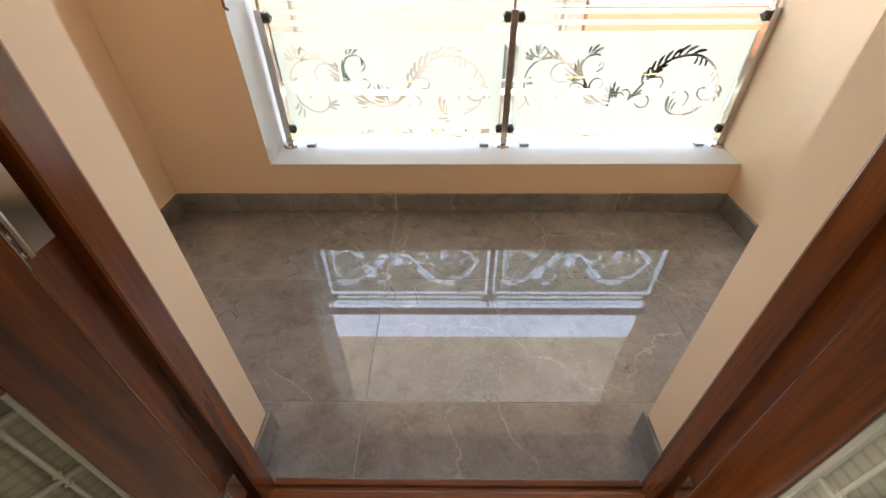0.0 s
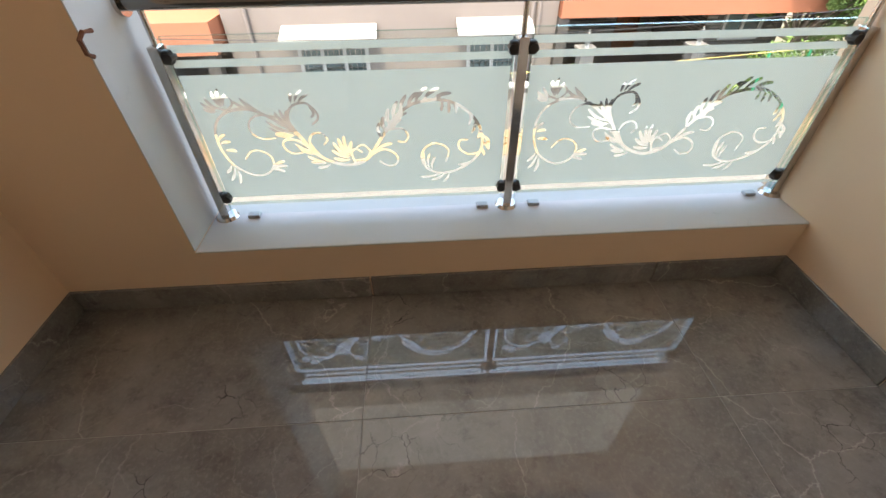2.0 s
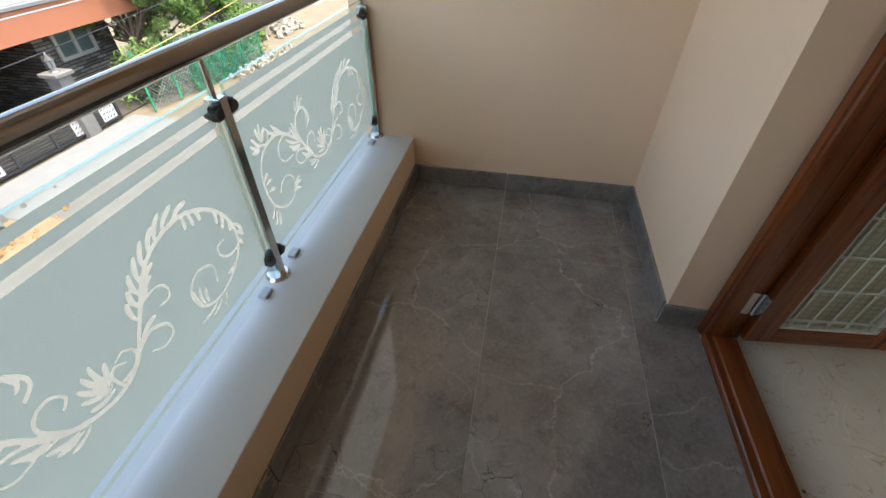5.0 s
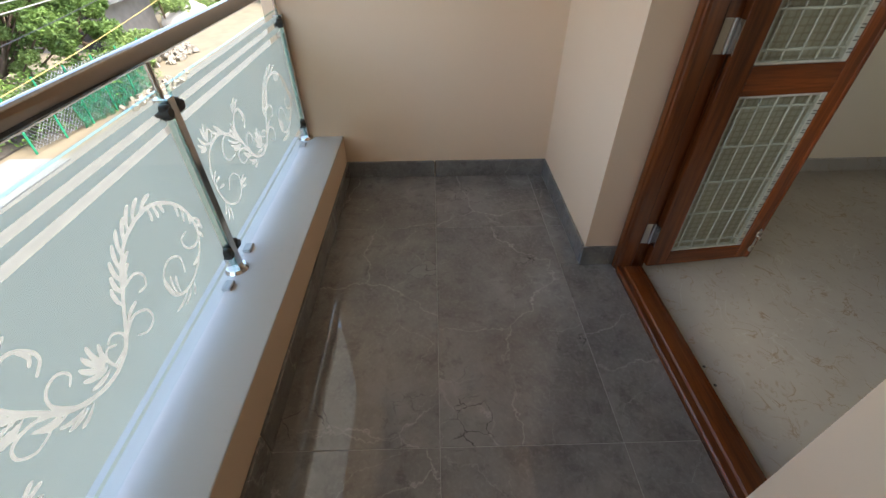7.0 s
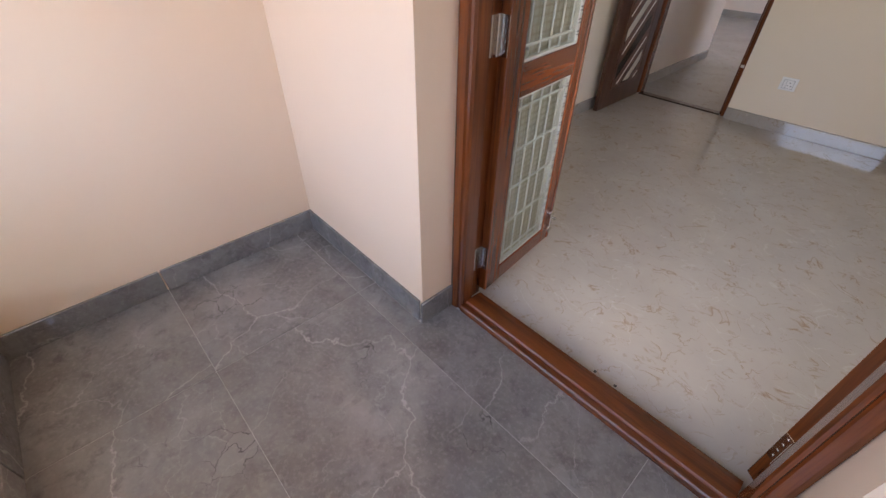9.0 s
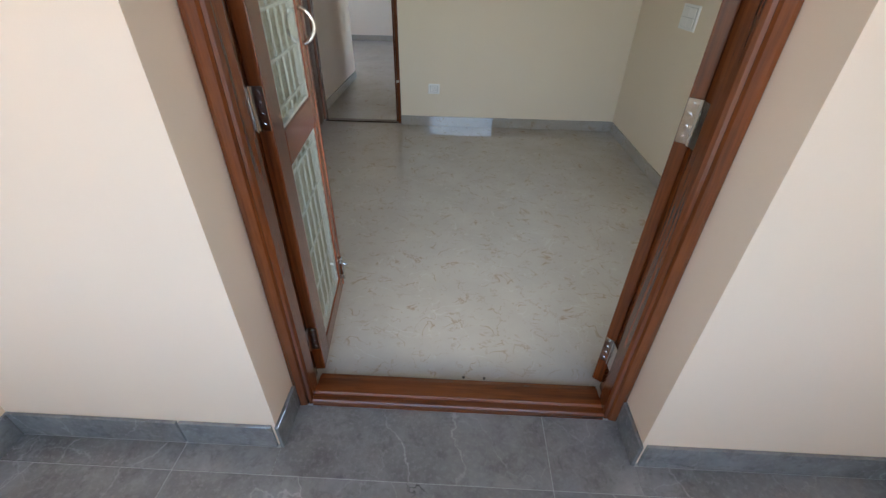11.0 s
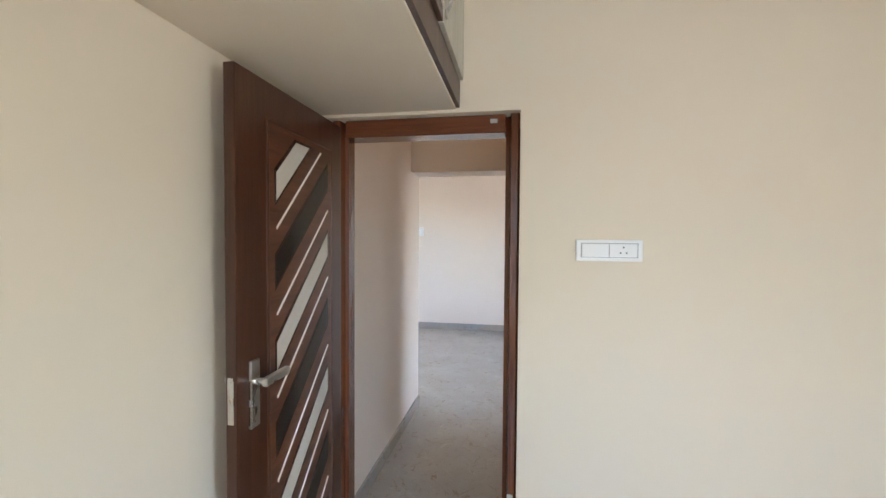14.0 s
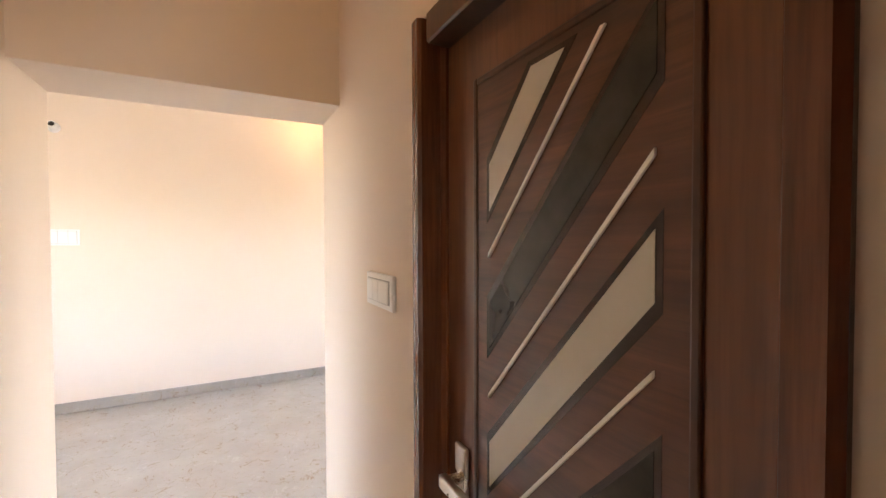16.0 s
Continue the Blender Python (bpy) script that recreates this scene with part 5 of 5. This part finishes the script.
# gate with white cut-out panels
gate = thing("metal_gate", "black iron gate with white cut-out panels", "gate", (6.2, 11.9, G))
gx0, gx1 = -1.75, 1.95
for k in range(5):
    x = gx0 + (gx1 - gx0) * k / 4
    part("gate_post", boxbm(x - 0.03, x + 0.03, -0.03, 0.03, 0.05, 1.05), M_IRON, gate)
for z in (0.08, 0.98):
    part("gate_rail", boxbm(gx0, gx1, -0.025, 0.025, z, z + 0.05), M_IRON, gate)
for z0, z1, spots in ((0.56, 0.97, ((-0.80, -0.35), (-0.10, 0.35), (1.55, 1.90))), (0.14, 0.50, ((-1.60, -1.13), (0.62, 1.05), (1.45, 1.88)))):
    edge = gx0
    for pa, pb in spots:
        pn = part("panel", boxbm(pa, pb, -0.012, 0.0, z0, z1), M_GATEPANEL, gate, "white cut-out metal panel")
        cut = bmesh.new()
        for i in range(4):
            for j in range(3):
                px, pz = pa + 0.06 + (pb - pa - 0.14) * (i + 0.25 * (j % 2)) / 3.1, z0 + 0.07 + (z1 - z0 - 0.14) * j / 2
                prism(cut, [(px - 0.034, pz - 0.022), (px + 0.006, pz - 0.014), (px + 0.036, pz + 0.028), (px - 0.004, pz + 0.012)], "y", -0.016, -0.012)
        tagged(part("cut_out", cut, M_IRON, pn, "dark leaf-shaped cut-outs"), kind="stuff")
        if pa - edge > 0.12:
            for i in range(5):
                z = z0 + (z1 - z0) * (i + 0.5) / 5
                part("slat", boxbm(edge + 0.02, pa - 0.02, -0.01, 0.01, z - 0.024, z + 0.024), M_IRON, gate)
        edge = pb
part("gate_rail", boxbm(gx0, gx1, -0.025, 0.025, 0.51, 0.55), M_IRON, gate)
for x in (4.30, 7.18):
    pl = thing("gate_pillar", "grey stone gate pillar with a lantern-shaped finial", "pillar", (x, 11.9, G), "gate pillars")
    part("shaft", boxbm(-0.17, 0.17, -0.17, 0.17, 0, 1.45), M_PILLAR, pl)
    part("cap", boxbm(-0.24, 0.24, -0.24, 0.24, 1.45, 1.53, 0.01), M_PILLAR, pl)
    lan = bmesh.new()
    for z, r0, r1, hgt in ((1.53, 0.07, 0.04, 0.05), (1.58, 0.03, 0.08, 0.06), (1.64, 0.08, 0.10, 0.15), (1.79, 0.12, 0.03, 0.09), (1.88, 0.02, 0.02, 0.05)):
        cyl(lan, (0, 0, z), (0, 0, z + hgt), r0, 10, r1)
    part("lantern", lan, M_LANT, pl, "white glass lantern finial")
    cg = bmesh.new()
    for a in range(6):
        ca, sa = math.cos(a * math.pi / 3), math.sin(a * math.pi / 3)
        cyl(cg, (0.082 * ca, 0.082 * sa, 1.64), (0.104 * ca, 0.104 * sa, 1.79), 0.008, 5)
    cyl(cg, (0, 0, 1.785), (0, 0, 1.885), 0.125, 10, 0.03)
    part("lantern_cage", cg, M_IRON, pl, "dark lantern ribs and cap")
for x, y in ((7.4, 12.7), (8.0, 12.9), (9.1, 13.2), (4.6, 13.0)):
    pt = thing("flower_pot", "terracotta pot with a leafy plant", "plant pot", (x, y, G + 0.04), "potted plants by the carport")
    part("pot", cyl(bmesh.new(), (0, 0, 0), (0, 0, 0.32), 0.13, 14, 0.19), M_POT, pt, smooth=True)
    lv = bmesh.new()
    for k in range(70):
        a, r = random.uniform(0, 6.28), random.uniform(0.02, 0.24)
        z = 0.34 + random.uniform(0, 0.4)
        q = Euler((random.uniform(-1, 1), random.uniform(-1, 1), a)).to_matrix()
        vs = [lv.verts.new(Vector((r * math.cos(a), r * math.sin(a), z)) + q @ Vector(p)) for p in ((-0.02, 0, 0), (0, 0.05, 0.01), (0.02, 0, 0), (0, -0.05, 0))]
        lv.faces.new(vs)
    part("leaves", lv, M_LEAF2, pt)


def crown(clumps, leaves, size, seed):
    """Many small bent leaves scattered round clump centres (x, y, z, radius)."""
    rng = np.random.default_rng(seed)
    verts, faces = [], []
    for cx, cy, cz, r in clumps:
        for k in range(leaves):
            d = rng.normal(size=3)
            d /= np.linalg.norm(d)
            p = np.array((cx, cy, cz)) + d * r * rng.uniform(0.35, 1.0) ** 0.6 * np.array((1, 1, 0.8))
            e = Euler(tuple(rng.uniform(-1.2, 1.2, 2)) + (rng.uniform(0, 6.28),)).to_matrix()
            s = size * rng.uniform(0.6, 1.3)
            b = len(verts)
            for q in ((0, -s, 0), (s * 0.4, 0, s * 0.15), (0, s, -s * 0.1), (-s * 0.4, 0, s * 0.15)):
                verts.append(tuple(Vector(p) + e @ Vector(q)))
            faces.append((b, b + 1, b + 2, b + 3))
    me = bpy.data.meshes.new("crown")
    me.from_pydata(verts, [], faces)
    return me


def tree(label, x, y, height, spread, n, seed, leaf_mat, size=0.07, leaves=620, kind_name="tree"):
    t = thing(kind_name, label, "tree", (x, y, G), "street trees")
    rng = random.Random(seed)
    tr = bmesh.new()
    pts = [(0, 0, 0), (0.06, 0.03, height * 0.2), (-0.03, 0.08, height * 0.4), (0.05, 0.02, height * 0.6)]
    for k in range(3):
        cyl(tr, pts[k], pts[k + 1], 0.16 - 0.035 * k, 10, 0.16 - 0.035 * (k + 1))
    clumps = []
    for k in range(n):
        a = rng.uniform(0, 6.28)
        r = spread * math.sqrt(rng.uniform(0.05, 1))
        z = height * rng.uniform(0.42, 1.0)
        r *= 1.0 - 0.5 * abs(z / height - 0.65)
        c = (r * math.cos(a), r * math.sin(a), z)
        clumps.append((*c, rng.uniform(0.28, 0.55) * spread / 2))
        mid = (c[0] * 0.45, c[1] * 0.45, z * 0.72)
        cyl(tr, pts[2], mid, 0.05, 6, 0.03)
        cyl(tr, mid, c, 0.03, 6, 0.01)
    part("trunk", tr, M_BARK, t)
    me = crown(clumps, leaves, size, seed)
    me.materials.append(leaf_mat)
    cr = new("crown", me)
    cr.parent = t
    return t


tree("leafy green tree overhanging the road fence", 11.6, 13.0, 4.4, 2.3, 44, 3, M_LEAF)
tree("small leafy tree beside the carport", 10.4, 12.6, 3.2, 1.2, 22, 4, M_LEAF2, 0.05, 420)
tree("leafy green tree behind the netted fence", 14.6, 13.8, 3.4, 1.6, 26, 5, M_LEAF)
tree("tall green tree at the far end of the road", 27.5, 17.5, 7.0, 3.6, 30, 8, M_LEAF, 0.16)
tree("tall green tree at the far end of the road", 31.5, 12.0, 7.0, 3.6, 30, 9, M_LEAF, 0.16)
tree("tall green tree at the far end of the road", 24.5, 20.5, 7.0, 3.6, 26, 11, M_LEAF, 0.16)

# bushes along the fence and beyond
def bush(x, y, w, d, h, seed, mat, size=0.07, leaves=260, n=12):
    rng = random.Random(seed)
    cl = [(rng.uniform(-w, w), rng.uniform(-d, d), rng.uniform(0.15, 0.8) * h, rng.uniform(0.25, 0.5) * h) for k in range(n)]
    b = thing("bush", "green leafy bush growing beside the fence", "bush", (x, y, G), "bushes along the road")
    me = crown(cl, leaves, size, seed)
    me.materials.append(mat)
    cr = new("foliage", me)
    cr.parent = b
    st = bmesh.new()
    for c in cl:
        cyl(st, (c[0] * 0.3, c[1] * 0.3, 0), c[:3], 0.02, 5, 0.008)
    part("stems", st, M_BARK, b)


bush(10.3, 11.9, 1.4, 0.35, 1.5, 21, M_LEAF)
bush(12.6, 11.5, 1.0, 0.35, 1.4, 22, M_LEAF)
bush(15.2, 12.6, 0.9, 0.6, 1.1, 23, M_LEAF2)
bush(17.4, 13.2, 0.8, 0.5, 0.9, 24, M_LEAF2)
bush(24.0, 14.6, 2.2, 1.2, 1.8, 25, M_LEAF2, 0.1)
bush(28.5, 13.6, 2.6, 1.4, 2.0, 26, M_LEAF, 0.1)
bush(30.0, 9.0, 2.6, 1.4, 1.6, 27, M_LEAF2, 0.1)

# chain-link fence with green shade net
fence = thing("wire_fence", "chain-link fence hung with green shade net", "fence", (8.75, 11.35, G))
fd = Vector((13.4 - 8.75, 10.75 - 11.35, 0))
for k in range(6):
    p = fd * (k / 5)
    part("post", cyl(bmesh.new(), p, p + Vector((0, 0, 1.55)), 0.028, 8), M_NET, fence, "green steel post")
ln = fd.length
ux = fd.normalized()
wire = bmesh.new()
for k in range(int(ln / 0.11) + 14):
    for s in (1, -1):
        a0 = k * 0.11 if s > 0 else k * 0.11
        p0, p1 = a0, a0 - s * 1.4
        lo, hi = max(0, min(p0, p1)), min(ln, max(p0, p1))
        if hi - lo < 0.05:
            continue
        z = lambda q: (p0 - q) / (p0 - p1) * 1.4 + 0.08
        a, b = ux * lo + Vector((0, 0, z(lo))), ux * hi + Vector((0, 0, z(hi)))
        cyl(wire, a, b, 0.005, 3)
part("mesh_wire", wire, M_STEELD, fence)
net = bmesh.new()
n1, n2 = 60, 12
rows = []
for i in range(n1 + 1):
    u = ln * (0.32 + 0.68 * i / n1)
    rows.append([net.verts.new(ux * u + Vector((0.04 * math.sin(u * 9 + j), -0.05 + 0.05 * math.sin(u * 14 + j * 0.9), 1.30 * j / n2 + 0.05 * math.sin(u * 7) + (0.18 * math.sin(u * 2.2) if j == n2 else 0)))) for j in range(n2 + 1)])
for i in range(n1):
    for j in range(n2):
        net.faces.new((rows[i][j], rows[i + 1][j], rows[i + 1][j + 1], rows[i][j + 1]))
part("shade_net", net, M_NETSHEET, fence, "creased green shade net", True)

# shed
shed = thing("shed", "grey mud-walled shed with a weathered tin roof", "shed", (20.0, 16.4, G))
part("wall", boxbm(-1.9, 1.9, -1.6, 1.6, 0, 1.75), M_MUD, shed)
roof = bmesh.new()
nn = 64
top = [roof.verts.new((-2.3 + 4.6 * k / nn, -2.1, 1.70 + 0.022 * math.cos(k * math.pi))) for k in range(nn + 1)]
bot = [roof.verts.new((-2.3 + 4.6 * k / nn, 2.0, 2.45 + 0.022 * math.cos(k * math.pi))) for k in range(nn + 1)]
for k in range(nn):
    roof.faces.new((top[k], top[k + 1], bot[k + 1], bot[k]))
bmesh.ops.solidify(roof, geom=roof.faces[:], thickness=0.02)
part("roof", roof, M_TIN, shed, "corrugated weathered tin sheet")
# near-black slab on the solid wall: the doorway's inner shade as colour
part("doorway_shade", boxbm(-1.92, -1.88, -1.2, -0.4, 0, 1.45), M_INSHADE, shed)
for x, y in ((-2.2, -1.9), (2.1, -1.9)):
    part("pole", cyl(bmesh.new(), (x, y, 0), (x, y, 1.75), 0.045, 8), M_BARK, shed)


def rubble(x, y, rx, ry, h, count, seed, mat, label):
    rng = np.random.default_rng(seed)
    bm = bmesh.new()
    for k in range(count):
        a, r = rng.uniform(0, 6.28), rng.uniform(0, 1) ** 0.6
        s = rng.uniform(0.06, 0.2) if h > 0.05 else rng.uniform(0.03, 0.08)
        p = Vector((x + rx * r * math.cos(a), y + ry * r * math.sin(a), G + h * (1 - r) * rng.uniform(0.2, 1) + s * 0.4))
        m = Matrix.LocRotScale(p, Euler(tuple(rng.uniform(0, 3, 3))), Vector((s * rng.uniform(0.7, 1.6), s, s * rng.uniform(0.4, 0.9))))
        bmesh.ops.create_cube(bm, size=1.0, matrix=m)
    solid("rubble_heap", bm, mat, label, "rubble", kind="stuff")


rubble(17.3, 12.2, 1.5, 0.9, 0.45, 150, 31, M_RUBBLE, "heap of pale broken bricks and rubble beside the road")
rubble(13.2, 10.55, 2.0, 0.4, 0.12, 80, 32, M_RUBBLE, "scattered stones and dry litter along the road edge")
rubble(1.0, 10.65, 4.0, 0.25, 0.10, 60, 33, M_TIN, "scattered scrap pieces along the compound wall")
rubble(3.0, 9.9, 1.5, 0.32, 0.03, 130, 34, M_LITTER, "dry leaves and litter on the sandy road edge")
structure("sand_strip", boxbm(-9, 4.1, 9.3, 10.9, G - 0.05, G + 0.035, 0.01), M_SAND, "sandy strip along the compound wall", "ground")
hp = bmesh.new()
bmesh.ops.create_uvsphere(hp, u_segments=24, v_segments=12, radius=1.0)
for v in hp.verts:
    k = noise.noise(v.co * 1.7) * 0.25
    v.co = Vector((23.2 + v.co.x * (1.7 + k), 13.9 + v.co.y * (1.1 + k), G + max(v.co.z, -0.1) * (0.95 + k)))
solid("gravel_mound", hp, M_CEMENT, "grey heap of gravel under a sheet", "heap", smooth=True)
# stacked offcuts leaning on the compound wall
for k, x in enumerate((-1.6, -0.6, 0.3, 1.1, 1.75, 2.2, 2.6, 2.95, 3.3, 3.65)):
    b = boxbm(-0.20 - 0.05 * (k % 2), 0.22, -0.02, 0.02, 0, 0.55 + 0.14 * (k % 4), 0.004)
    o = solid("leaning_slab", b, (M_TIN, M_PILLAR, M_MUD)[k % 3], "pale stone offcut leaning on the compound wall", "slab", "leaning stone offcuts")
    o.location, o.rotation_euler = (x, 10.60, G + 0.02), (radians(-18), 0, radians(14 * (k % 3 - 1)))

# overhead cables
def cable(p, q, sag, r=0.012, mat=None):
    p, q = Vector(p), Vector(q)
    pts = [p.lerp(q, k / 24) - Vector((0, 0, sag * 4 * (k / 24) * (1 - k / 24))) for k in range(25)]
    solid("overhead_cable", tube(bmesh.new(), pts, r, 6), mat or M_CABLE, "thin sagging overhead cable above the road", "cable", "overhead cables")


cable((-14, 9.6, 0.75), (16, 9.9, 0.2), 0.5)
cable((-14, 9.7, 0.62), (16, 10.0, 0.05), 0.55)
cable((-14, 9.2, 0.1), (22, 10.6, 0.9), 1.4, 0.010, M_RUBBER)
cable((-14, 8.8, -0.9), (20, 10.4, -0.2), 1.0, 0.009, plain("yellow_wire", (0.5, 0.38, 0.12), 0.6))

# ---- balcony floor tiles, last ----
tile_top = thing("floor_balcony", "dark grey veined marble floor tiles with pale joints", "floor", (0, 0, 0), kind="structure")
xs = [-1.41, -0.22, 0.98, 1.55]
ys = [0.742, 0.995, 1.600, 2.155]
for i in range(3):
    for j in range(3):
        a, b = xs[i] + 0.0012, xs[i + 1] - 0.0012
        c, d = ys[j] + 0.0012, ys[j + 1] - 0.0012
        cx, cy = (a + b) / 2, (c + d) / 2
        if j == 0:
            a, b = max(a, -0.495), min(b, 0.663)
            if b - a < 0.05:
                continue
            cx = (a + b) / 2
        t = part("floor_tile", boxbm(a - cx, b - cx, c - cy, d - cy, -0.012, 0.0, 0.0006), M_TILE, tile_top)
        t.location = (cx, cy, 0)
for a, b in ((-1.41, -0.495), (0.663, 0.98), (0.98, 1.55)):
    cx = (a + b) / 2
    t = part("floor_tile", boxbm(a + 0.0012 - cx, b - 0.0012 - cx, 0.0, 0.0888, -0.012, 0.0, 0.0008), M_TILE, tile_top)
    t.location = (cx, 0.905, 0)
